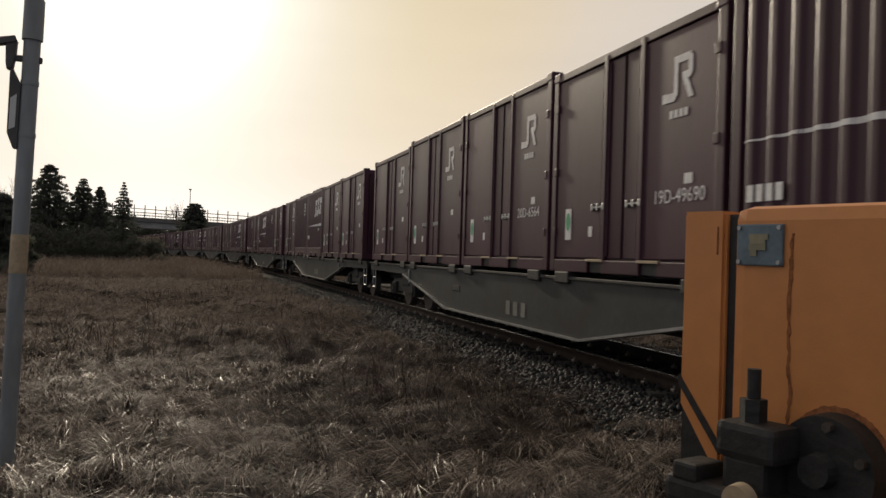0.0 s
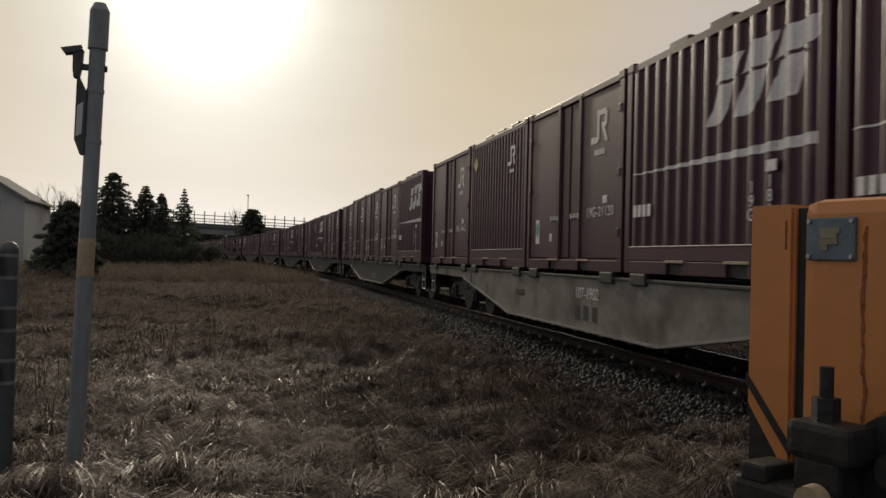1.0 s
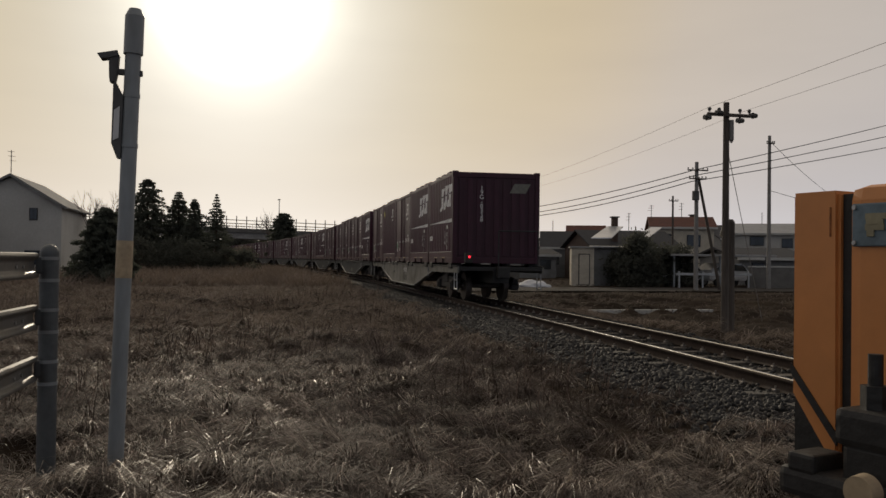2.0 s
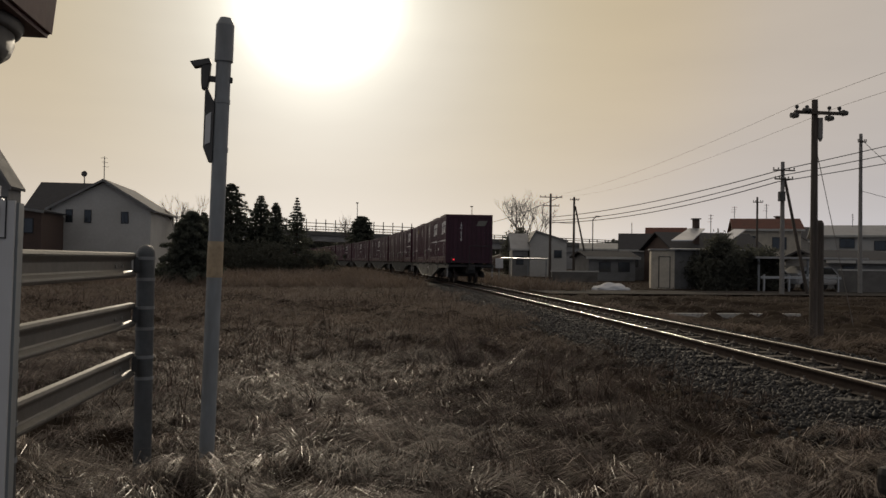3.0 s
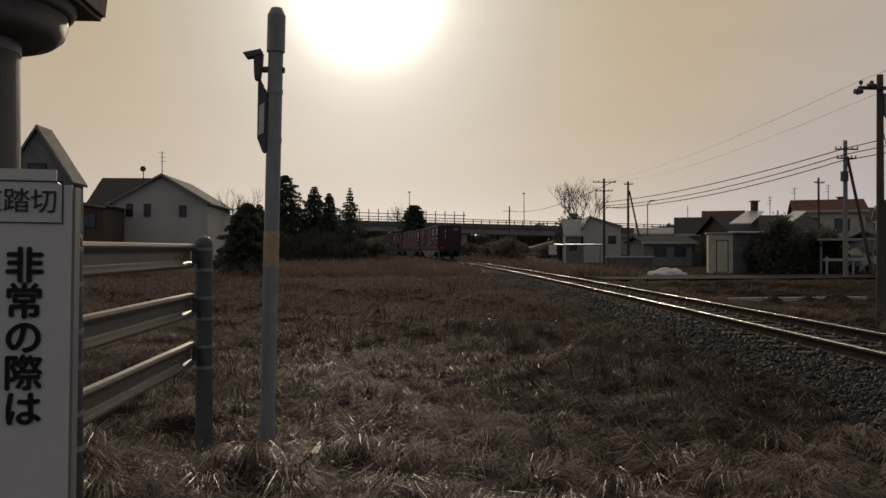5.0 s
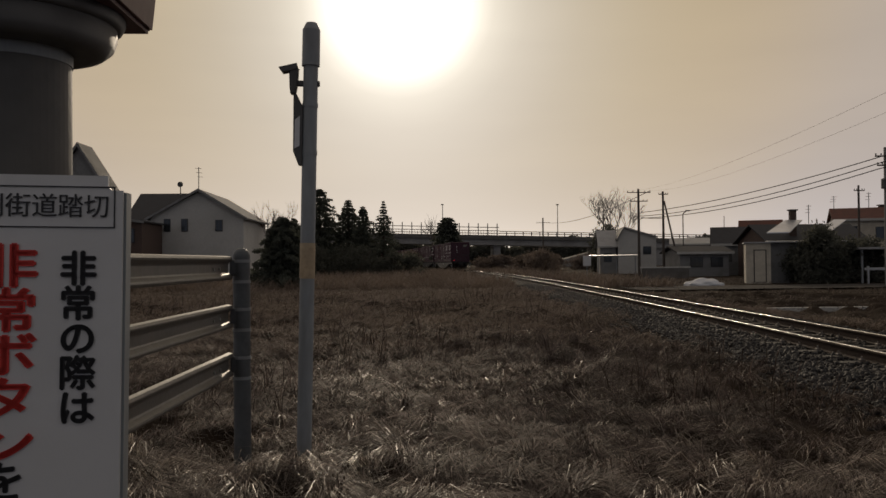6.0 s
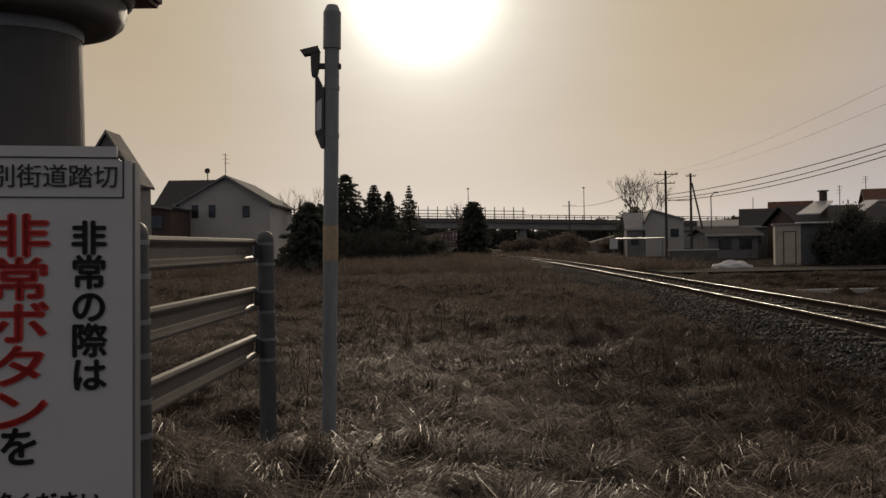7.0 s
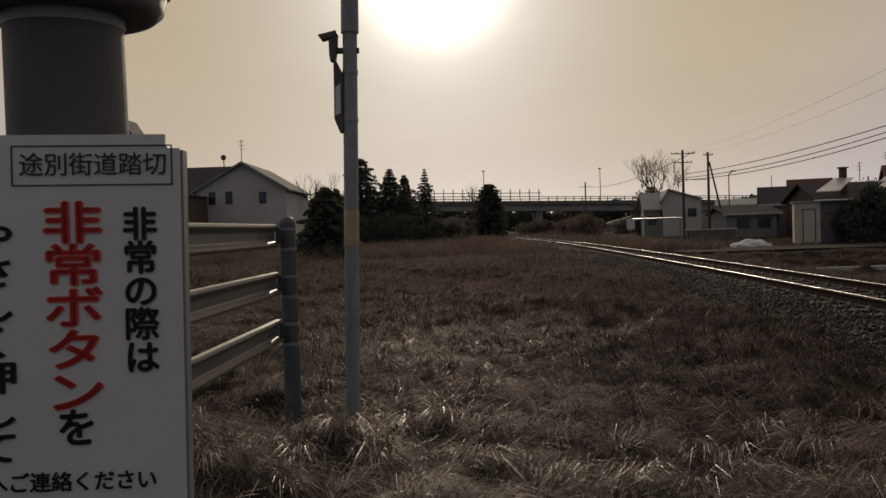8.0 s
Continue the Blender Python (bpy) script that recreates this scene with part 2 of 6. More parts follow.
M = {
    "soil": material("dry_soil", (0.036, 0.027, 0.020), 0.95, grain=0.3, scale=0.7, dirt=(0.052, 0.040, 0.029), dirt_amount=0.8, dirt_scale=0.35, bump=0.6, bump_scale=9, spec=0.02),
    "grass": material("dry_grass", (0.156, 0.125, 0.106), 0.68, grain=0.25, scale=0.9, dirt=(0.070, 0.055, 0.045), dirt_amount=0.6, dirt_scale=0.45, bump=0, spec=0.3, translucent=0.25, blades=1.0),
    # pale straws, whose lighter colour also paints in the grass highlights
    "straw": material("pale_straw", (0.38, 0.32, 0.26), 0.42, grain=0.2, scale=1.5, bump=0, spec=0.6, translucent=0.25, blades=0.6),
    # far weeds, lightened so that the distant haze is in their colour
    "weed": material("dry_weed_hazed", (0.225, 0.182, 0.150), 0.85, grain=0.3, scale=0.8, dirt=(0.125, 0.098, 0.082), dirt_amount=0.8, dirt_scale=0.3, bump=0, spec=0.12, translucent=0.3),
    "brown_blade": material("brown_grass_blade", (0.095, 0.073, 0.064), 0.85, grain=0.3, scale=0.8, dirt=(0.050, 0.038, 0.030), dirt_amount=0.5, dirt_scale=0.3, bump=0, spec=0.12, translucent=0.2, blades=0.9),
    "ballast": material("ballast_stone", (0.026, 0.025, 0.025), 0.7, grain=0.4, scale=4, dirt=(0.030, 0.023, 0.018), dirt_amount=0.5, dirt_scale=2, bump=0.3, bump_scale=30, spec=0.35),
    "gravel": material("packed_gravel", (0.026, 0.024, 0.023), 0.95, grain=0.35, scale=5, bump=0.9, bump_scale=14, spec=0.05),
    "rail_side": material("rusty_rail", (0.045, 0.032, 0.025), 0.85, grain=0.25, scale=5, bump=0.2, spec=0.2),
    "rail_top": material("polished_rail", (0.62, 0.60, 0.57), 0.22, metal=1.0, grain=0.06, scale=3, bump=0.03),
    "concrete": material("weathered_concrete", (0.15, 0.142, 0.13), 0.85, grain=0.2, scale=3, dirt=(0.08, 0.075, 0.066), dirt_amount=0.7, dirt_scale=1.5, bump=0.3),
    "sleeper": material("concrete_sleeper", (0.085, 0.078, 0.068), 0.85, grain=0.2, scale=4, dirt=(0.08, 0.055, 0.04), dirt_amount=0.7, bump=0.3, random_tint=0.2),
    "clip": material("steel_clip", (0.35, 0.32, 0.29), 0.35, metal=0.8, bump=0.1),
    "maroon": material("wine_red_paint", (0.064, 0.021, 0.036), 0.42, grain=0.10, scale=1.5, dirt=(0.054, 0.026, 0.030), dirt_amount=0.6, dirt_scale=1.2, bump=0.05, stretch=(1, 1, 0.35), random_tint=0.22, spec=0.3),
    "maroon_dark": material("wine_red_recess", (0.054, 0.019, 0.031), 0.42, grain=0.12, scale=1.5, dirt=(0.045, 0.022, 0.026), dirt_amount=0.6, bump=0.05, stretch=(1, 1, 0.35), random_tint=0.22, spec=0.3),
    "white": material("white_marking", (0.86, 0.85, 0.83), 0.6, grain=0.06, scale=6, dirt=(0.45, 0.38, 0.37), dirt_amount=0.4, dirt_scale=7, bump=0.03),
    "steel": material("galvanised_steel", (0.42, 0.42, 0.41), 0.4, metal=0.85, grain=0.1, scale=5, bump=0.05),
    "wagon_grey": material("grey_wagon_paint", (0.038, 0.043, 0.043), 0.6, grain=0.18, scale=2, dirt=(0.03, 0.027, 0.024), dirt_amount=0.8, dirt_scale=1.5, bump=0.08, random_tint=0.25, spec=0.3),
    "wagon_pale": material("pale_grey_wagon_paint", (0.21, 0.205, 0.18), 0.6, grain=0.18, scale=2, dirt=(0.07, 0.058, 0.048), dirt_amount=0.85, dirt_scale=1.5, bump=0.08, spec=0.3),
    # real black parts, and the shade drawn on deck edge, slot and pockets
    "black": material("black_grime_and_shade", (0.022, 0.021, 0.020), 0.6, grain=0.25, scale=4, bump=0.2),
    "wheel": material("wheel_steel", (0.10, 0.085, 0.075), 0.5, metal=0.6, grain=0.2, bump=0.1),
    "orange": material("orange_enamel", (0.62, 0.248, 0.075), 0.5, grain=0.05, scale=2.5, dirt=(0.42, 0.17, 0.05), dirt_amount=0.35, dirt_scale=3, bump=0.04),
    "rust": material("rust_run", (0.27, 0.10, 0.035), 0.9, grain=0.3, scale=20, bump=0.3),
    "plate": material("blue_grey_plate", (0.12, 0.17, 0.20), 0.45, grain=0.15, scale=9, bump=0.05),
    "plate_mark": material("tarnished_mark", (0.30, 0.27, 0.17), 0.6, bump=0.05),
    "post_grey": material("grey_post_paint", (0.25, 0.272, 0.285), 0.5, grain=0.12, scale=3, dirt=(0.15, 0.14, 0.13), dirt_amount=0.6, dirt_scale=2.5, bump=0.05, stretch=(1, 1, 0.3)),
    "post_slate": material("slate_post_paint", (0.078, 0.085, 0.090), 0.5, grain=0.15, scale=4, dirt=(0.05, 0.047, 0.043), dirt_amount=0.6, dirt_scale=3, bump=0.05),
    "post_dark": material("dark_pillar_paint", (0.085, 0.083, 0.081), 0.6, grain=0.15, scale=4, dirt=(0.035, 0.033, 0.031), dirt_amount=0.5, dirt_scale=3, bump=0.05),
    "band": material("faded_yellow_band", (0.44, 0.34, 0.22), 0.65, grain=0.15, scale=5, dirt=(0.2, 0.15, 0.09), dirt_amount=0.5, bump=0.05),
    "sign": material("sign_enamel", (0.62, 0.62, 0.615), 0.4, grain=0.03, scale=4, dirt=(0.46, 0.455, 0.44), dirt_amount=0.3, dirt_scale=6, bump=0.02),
    "ink": material("black_ink", (0.02, 0.02, 0.022), 0.5, bump=0),
    "red_ink": material("red_ink", (0.62, 0.04, 0.03), 0.5, grain=0.05, bump=0),
    "beam": material("galvanised_beam", (0.165, 0.155, 0.14), 0.45, metal=0.35, grain=0.12, scale=4, dirt=(0.15, 0.12, 0.095), dirt_amount=0.7, dirt_scale=2, bump=0.05),
    "glass": material("window_glass", (0.03, 0.035, 0.04), 0.08, grain=0.05, bump=0),
    # needle green lightened, which puts the haze over the trees into the colour
    "conifer": material("conifer_needles", (0.118, 0.128, 0.104), 0.8, grain=0.3, scale=1.5, bump=0, spec=0.15, translucent=0.55),
    "bark": material("bark", (0.10, 0.075, 0.055), 0.9, grain=0.3, scale=6, bump=0.6, stretch=(1, 1, 0.3)),
    "wood_pole": material("tarred_wood_pole", (0.085, 0.07, 0.058), 0.85, grain=0.25, scale=6, bump=0.3, stretch=(1, 1, 0.1)),
    "pole_concrete": material("concrete_pole", (0.24, 0.23, 0.215), 0.8, grain=0.12, scale=3, bump=0.1),
    "wire_pale": material("grey_wire", (0.34, 0.31, 0.28), 0.6, bump=0),
    "hood_red": material("dull_red_hood", (0.105, 0.048, 0.045), 0.5, grain=0.12, scale=5, dirt=(0.06, 0.045, 0.042), dirt_amount=0.6, dirt_scale=4, bump=0.05),
    "cable": material("cable", (0.02, 0.02, 0.02), 0.6, bump=0),
    "stucco": material("pale_stucco", (0.50, 0.49, 0.46), 0.85, grain=0.06, scale=1, dirt=(0.34, 0.33, 0.30), dirt_amount=0.5, dirt_scale=0.5, bump=0.1),
    "cream": material("cream_boards", (0.52, 0.47, 0.38), 0.8, grain=0.08, scale=1.5, dirt=(0.3, 0.27, 0.22), dirt_amount=0.5, bump=0.1),
    "brown_wall": material("brown_siding", (0.085, 0.056, 0.045), 0.8, grain=0.12, scale=2, bump=0.1),
    "grey_wall": material("grey_siding", (0.22, 0.22, 0.215), 0.8, grain=0.1, scale=2, dirt=(0.12, 0.11, 0.10), dirt_amount=0.5, bump=0.1),
    "roof_dark": material("dark_metal_roof", (0.050, 0.050, 0.054), 0.75, grain=0.15, scale=2, bump=0.05, spec=0.2),
    "roof_red": material("red_metal_roof", (0.115, 0.045, 0.034), 0.75, grain=0.15, scale=2, dirt=(0.075, 0.038, 0.03), dirt_amount=0.5, bump=0.05, spec=0.2),
    "roof_pale": material("pale_metal_roof", (0.34, 0.34, 0.34), 0.55, grain=0.08, scale=2, dirt=(0.25, 0.24, 0.23), dirt_amount=0.5, bump=0.05, spec=0.25),
    "roof_grey": material("grey_metal_roof", (0.20, 0.20, 0.20), 0.85, grain=0.08, scale=2, dirt=(0.14, 0.135, 0.13), dirt_amount=0.5, bump=0.05, spec=0.08),
    "roof_bright": material("glossy_zinc_roof", (0.62, 0.63, 0.65), 0.33, metal=0.7, grain=0.06, scale=2, dirt=(0.4, 0.4, 0.4), dirt_amount=0.4, bump=0.04),
    "asphalt": material("asphalt", (0.055, 0.050, 0.046), 0.95, grain=0.2, scale=3, bump=0.3, bump_scale=60, spec=0.08),
    "tarp": material("pale_tarpaulin", (0.60, 0.61, 0.63), 0.45, grain=0.08, scale=3, bump=0.2),
    "car_white": material("white_car_paint", (0.65, 0.65, 0.65), 0.3, grain=0.03, bump=0),
    # hedge green lightened in the same way to stand in for haze
    "hedge": material("evergreen_hedge", (0.112, 0.115, 0.095), 0.85, grain=0.3, scale=2, bump=0, spec=0.12, translucent=0.5),
    "red_lamp": glow("red_tail_lamp", (1.0, 0.03, 0.05), 3.0),
    "green": material("green_label", (0.10, 0.42, 0.22), 0.6, bump=0),
    "yellow": material("yellow_label", (0.55, 0.45, 0.05), 0.6, bump=0),
    "bridge": material("bridge_concrete", (0.30, 0.29, 0.275), 0.9, grain=0.15, scale=0.6, dirt=(0.18, 0.17, 0.16), dirt_amount=0.6, dirt_scale=0.2, bump=0.1),
}


# ---- mesh helpers ----
def part(name, bm, mat, parent=None, label=""):
    """Links a bmesh as one mesh object, under a thing or a part."""
    me = bpy.data.meshes.new(name)
    bm.to_mesh(me)
    bm.free()
    me.materials.append(M[mat])
    ob = new(name, me)
    if parent:
        ob.parent = parent
    if label:
        tagged(ob, label)
    return ob


def thing(name, m, label, category, group="", kind=""):
    ob = new(name)
    ob.empty_display_size = 0.2
    ob.matrix_world = m
    return tagged(ob, label, category, group, kind)


def box(bm, x0, x1, y0, y1, z0, z1, bevel=0.0, m=None):
    b = bmesh.new() if bevel else bm
    vs = bmesh.ops.create_cube(b, size=1)["verts"]
    for v in vs:
        v.co = Vector(((x0 + x1) / 2 + v.co.x * (x1 - x0), (y0 + y1) / 2 + v.co.y * (y1 - y0), (z0 + z1) / 2 + v.co.z * (z1 - z0)))
    if bevel:
        bmesh.ops.bevel(b, geom=b.edges[:], offset=bevel, segments=2, affect="EDGES", profile=0.6)
    if m is not None:
        bmesh.ops.transform(b, matrix=m, verts=vs if not bevel else b.verts[:])
    if bevel:
        me = bpy.data.meshes.new("tmp")
        b.to_mesh(me)
        b.free()
        bm.from_mesh(me)
        bpy.data.meshes.remove(me)
    return bm


def tube(bm, a, b, r0, r1=None, seg=12, cap=True):
    """A round bar from a to b."""
    a, b = Vector(a), Vector(b)
    r1 = r0 if r1 is None else r1
    d = b - a
    q = d.to_track_quat("Z", "Y").to_matrix().to_4x4()
    bmesh.ops.create_cone(bm, cap_ends=cap, segments=seg, radius1=r0, radius2=r1, depth=d.length, matrix=Matrix.Translation((a + b) / 2) @ q)
    return bm


def prism(bm, pts, y0, y1, m=None):
    """A polygon in x and z, drawn out along y."""
    f = [bm.verts.new((x, y0, z)) for x, z in pts]
    g = [bm.verts.new((x, y1, z)) for x, z in pts]
    n = len(pts)
    bm.faces.new(f)
    bm.faces.new(g[::-1])
    for i in range(n):
        bm.faces.new((f[i], g[i], g[(i + 1) % n], f[(i + 1) % n]))
    if m is not None:
        bmesh.ops.transform(bm, matrix=m, verts=f + g)
    bmesh.ops.recalc_face_normals(bm, faces=bm.faces[:])
    return bm


def text(name, body, size, mat, parent, m, spacing=1.0, vertical=False, depth=0.0015, shear=0.0, weight=0.0):
    cu = bpy.data.curves.new(name, "FONT")
    cu.body = "\n".join(body) if vertical else body
    cu.size, cu.space_character, cu.extrude = size, spacing, depth
    cu.align_x, cu.align_y = "CENTER", "CENTER"
    cu.space_line = spacing
    ob = new(name, cu)
    dg = bpy.context.evaluated_depsgraph_get()
    me = bpy.data.meshes.new_from_object(ob.evaluated_get(dg))
    bpy.data.objects.remove(ob)
    if weight:
        bm = bmesh.new()
        for dx, dy in ((-1, 0), (1, 0), (0, 1), (0, -1)):
            me.transform(Matrix.Translation((dx * weight, dy * weight, 0)))
            bm.from_mesh(me)
            me.transform(Matrix.Translation((-dx * weight, -dy * weight, 0)))
        bm.to_mesh(me)
        bm.free()
    me.materials.clear()
    me.materials.append(M[mat])
    o = new(name, me)
    o.parent = parent
    o.matrix_local = m
    return o


def raw_mesh(name, verts, faces, mat, parent=None):
    """A mesh from numpy arrays: verts (n, 3), faces (m, k)."""
    me = bpy.data.meshes.new(name)
    n, k = faces.shape
    me.vertices.add(len(verts))
    me.vertices.foreach_set("co", np.ascontiguousarray(verts, dtype=np.float32).ravel())
    me.loops.add(n * k)
    me.loops.foreach_set("vertex_index", np.ascontiguousarray(faces, dtype=np.int32).ravel())
    me.polygons.add(n)
    me.polygons.foreach_set("loop_start", np.arange(0, n * k, k, dtype=np.int32))
    me.polygons.foreach_set("loop_total", np.full(n, k, dtype=np.int32))
    me.update(calc_edges=True)
    me.materials.append(M[mat])
    ob = new(name, me)
    if parent:
        ob.parent = parent
    return ob


# ---- the lie of the land ----
def track_x(y):
    a, b, c, d = TRACK
    y1 = np.minimum(y, 130.0)
    base = a + b * y1 + c * y1 ** 2 + d * y1 ** 3
    return base + (b + 2 * c * y1 + 3 * d * y1 ** 2) * (y - y1)


def track_pose(y, z=0.0, off=0.0):
    """x along the track, y to its left."""
    s = float(track_x(y + 0.5) - track_x(y - 0.5))
    a = math.atan2(1, s)
    return pose(float(track_x(y)) - off * math.sin(a), y + off * math.cos(a), z, 0, 0, math.degrees(a))


def smooth(a, b, v):
    t = np.clip((v - a) / (b - a), 0, 1)
    return t * t * (3 - 2 * t)


def waves(x, y):
    """Gentle rolling relief."""
    return (0.05 * np.sin(x * 1.7 + 0.6 * np.sin(y * 1.1)) * np.sin(y * 1.3 + 0.8 * np.sin(x * 0.9)) + 0.035 * np.sin(x * 3.9 + 1.3) * np.sin(y * 3.1 + x)
            + 0.02 * np.sin(x * 8.3 + y * 2.1) * np.sin(y * 7.1 - x * 1.7)
            + 0.20 * np.maximum(0, np.sin(x * 3.3 + 1.6 * np.sin(y * 1.3)) * np.sin(y * 4.6 + 1.3 * np.sin(x * 1.9))) * (0.6 + 0.4 * np.sin(x * 0.7 + y * 0.5)))


def ground_z(x, y):
    x, y = np.asarray(x, float), np.asarray(y, float)
    d = np.abs(x - track_x(y))
    bed = 0.13 * (1 - smooth(1.55, 2.6, d))
    rough = waves(x, y) * smooth(1.9, 3.2, d) * (1 - smooth(30, 60, np.hypot(x, y)))
    hollow = 0.06 * smooth(1.9, 3.2, d) * (1 - smooth(30, 60, np.hypot(x, y)))
    return bed + rough - hollow - 0.03


def build_ground():
    xs = np.concatenate([np.linspace(-2500, -80, 12), np.linspace(-60, -14, 20), np.linspace(-13, 16, 230), np.linspace(17, 70, 30), np.linspace(90, 2500, 12)])
    ys = np.concatenate([np.linspace(-600, -20, 8), np.linspace(-15, 1, 20), np.linspace(1.2, 34, 230), np.linspace(35, 90, 50), np.linspace(95, 260, 30), np.linspace(300, 4000, 10)])
    X, Y = np.meshgrid(xs, ys)
    v = np.stack([X, Y, ground_z(X, Y)], -1).reshape(-1, 3)
    nx, ny = len(xs), len(ys)
    i = (np.arange(ny - 1)[:, None] * nx + np.arange(nx - 1)[None]).ravel()
    g = raw_mesh("ground", v, np.stack([i, i + 1, i + nx + 1, i + nx], -1), "soil")
    for p in g.data.polygons:
        p.use_smooth = True
    tagged(g, "rough ground of brown soil under dead flattened grass", "ground", kind="structure")


build_ground()


def ribbon(name, y0, y1, step, profile, mat, parent=None):
    """A profile of (offset to the left, height), drawn along the track."""
    ys = np.arange(y0, y1 + step, step)
    sl = track_x(ys + 0.5) - track_x(ys - 0.5)
    n = np.stack([-1 / np.hypot(1, sl), sl / np.hypot(1, sl)], -1)
    c = np.stack([track_x(ys), ys], -1)
    k = len(profile)
    v = np.zeros((len(ys), k, 3))
    for j, (o, z) in enumerate(profile):
        v[:, j, :2], v[:, j, 2] = c + n * o, z
    i = (np.arange(len(ys) - 1)[:, None] * k + np.arange(k)[None]).ravel()
    j = (np.arange(len(ys) - 1)[:, None] * k + (np.arange(k)[None] + 1) % k).ravel()
    return raw_mesh(name, v.reshape(-1, 3), np.stack([i, j, j + k, i + k], -1), mat, parent)


def build_track():
    bed = ribbon("ballast_bed", -40, 400, 1.0, [(2.4, -0.12), (1.4, 0.125), (-1.4, 0.125), (-2.4, -0.12)], "gravel")
    tagged(bed, "bed of dark grey crushed stone ballast under the rails", "track bed", kind="structure")
    track = thing("railway_track", pose(0, 0, 0), "single narrow-gauge railway track with shiny worn rail heads", "railway track", kind="structure")
    for side in (1, -1):
        o = side * 0.566
        z = RAIL_Z
        prof = [(o + 0.032, z - 0.004), (o - 0.032, z - 0.004), (o - 0.032, z - 0.038), (o - 0.009, z - 0.045), (o - 0.009, z - 0.13), (o - 0.06, z - 0.142), (o - 0.06, z - 0.152),
                (o + 0.06, z - 0.152), (o + 0.06, z - 0.142), (o + 0.009, z - 0.13), (o + 0.009, z - 0.045), (o + 0.032, z - 0.038)]
        r = ribbon("rail", -40, 400, 1.0, prof, "rail_side", track)
        h = ribbon("rail_head", -40, 400, 1.0, [(o + 0.023, z), (o - 0.023, z), (o - 0.025, z - 0.006), (o + 0.025, z - 0.006)], "rail_top", r)
        tagged(h, "polished steel rail head")
    bm = bmesh.new()
    prism(bm, [(-0.12, -0.06), (0.12, -0.06), (0.095, 0.10), (-0.095, 0.10)], -1.0, 1.0)
    first = part("sleeper", bm, "sleeper", track)
    cb = bmesh.new()
    for s in (1, -1):
        for o in (-0.1, 0.1):
            box(cb, -0.035, 0.035, s * 0.566 + o - 0.03, s * 0.566 + o + 0.03, 0.1, 0.135, 0.008)
            tube(cb, (0, s * 0.566 + o, 0.13), (0, s * 0.566 + o, 0.165), 0.014, seg=6)
    clip = part("rail_clip", cb, "clip", first)
    y, i = -8.0, 0
    while y < 150:
        m = track_pose(y, RAIL_Z - 0.25, 0.0) @ pose(0, 0, random.uniform(-0.008, 0.008), 0, 0, random.uniform(-1, 1))
        if i == 0:
            s = first
            s.matrix_local = m
        else:
            s = new("sleeper", first.data)
            s.parent, s.matrix_local = track, m
            c = new("rail_clip", clip.data)
            c.parent = s
        y, i = y + 0.62, i + 1


build_track()


# ---- the freight train ----
TAIL_Y, SPEED, GAIN = -18.42, 19.6, 0.25  # the tail's place at the start, metres a second, and how the speed grows
SIDE = Matrix(((-1, 0, 0, 0), (0, 0, 1, 0), (0, 1, 0, 0), (0, 0, 0, 1)))  # writing on the side that faces left
END = Matrix(((0, 0, -1, 0), (-1, 0, 0, 0), (0, 1, 0, 0), (0, 0, 0, 1)))  # writing on the rear end
LEN, WID, HIGH = 3.715, 2.45, 2.5


def flat_shape(name, loops, parent, m, mat="white", thick=0.0012):
    """Plain flat shapes, each a loop of points, laid on a face by m."""
    bm = bmesh.new()
    for loop in loops:
        vs = [bm.verts.new((x, y, 0)) for x, y in loop]
        f = bm.faces.new(vs)
        ex = bmesh.ops.extrude_face_region(bm, geom=[f])
        bmesh.ops.translate(bm, verts=[v for v in ex["geom"] if isinstance(v, bmesh.types.BMVert)], vec=(0, 0, thick))
    bmesh.ops.recalc_face_normals(bm, faces=bm.faces[:])
    o = part(name, bm, mat, parent)
    o.matrix_local = m
    return o


def hook_mark(parent, x, z, h, y=1.229):
    """The big pale mark on a smooth container: a hooked bar beside an open block."""
    w = h * 0.17
    hook = [(-0.62 * h, 0.22 * h), (-0.62 * h, 0), (-0.12 * h, 0), (0.02 * h, 0.14 * h), (0.02 * h, h), (-0.15 * h, h), (-0.15 * h, 0.2 * h), (-0.45 * h, 0.2 * h), (-0.45 * h, 0.22 * h)]
    top = [(0.02 * h, h), (0.50 * h, h), (0.60 * h, 0.9 * h), (0.60 * h, 0.55 * h), (0.5 * h, 0.44 * h), (0.42 * h, 0.44 * h), (0.66 * h, 0), (0.46 * h, 0), (0.2 * h, 0.5 * h), (0.2 * h, 0.6 * h), (0.43 * h, 0.6 * h),
           (0.43 * h, 0.83 * h), (0.02 * h, 0.83 * h)]
    flat_shape("emblem", [hook, top], parent, Matrix.Translation((x, y, z)) @ SIDE)
    bars = [[(-0.3 * h + i * 0.2 * h, -0.38 * h), (-0.3 * h + i * 0.2 * h + 0.15 * h, -0.38 * h), (-0.3 * h + i * 0.2 * h + 0.15 * h, -0.2 * h), (-0.3 * h + i * 0.2 * h, -0.2 * h)] for i in range(4)]
    for bar in bars:
        flat_shape("marking_bar", [bar], parent, Matrix.Translation((x, y, z)) @ SIDE)


def wave_y(x, n, deep):
    """The ribbed sheet's outer face: flat crests and hollows with sloped flanks."""
    f = ((x / (LEN - 0.24) + 0.5) * n) % 1.0
    t = np.clip((np.abs(f - 0.5) - 0.17) / 0.12, 0, 1)
    return 1.222 - deep * t


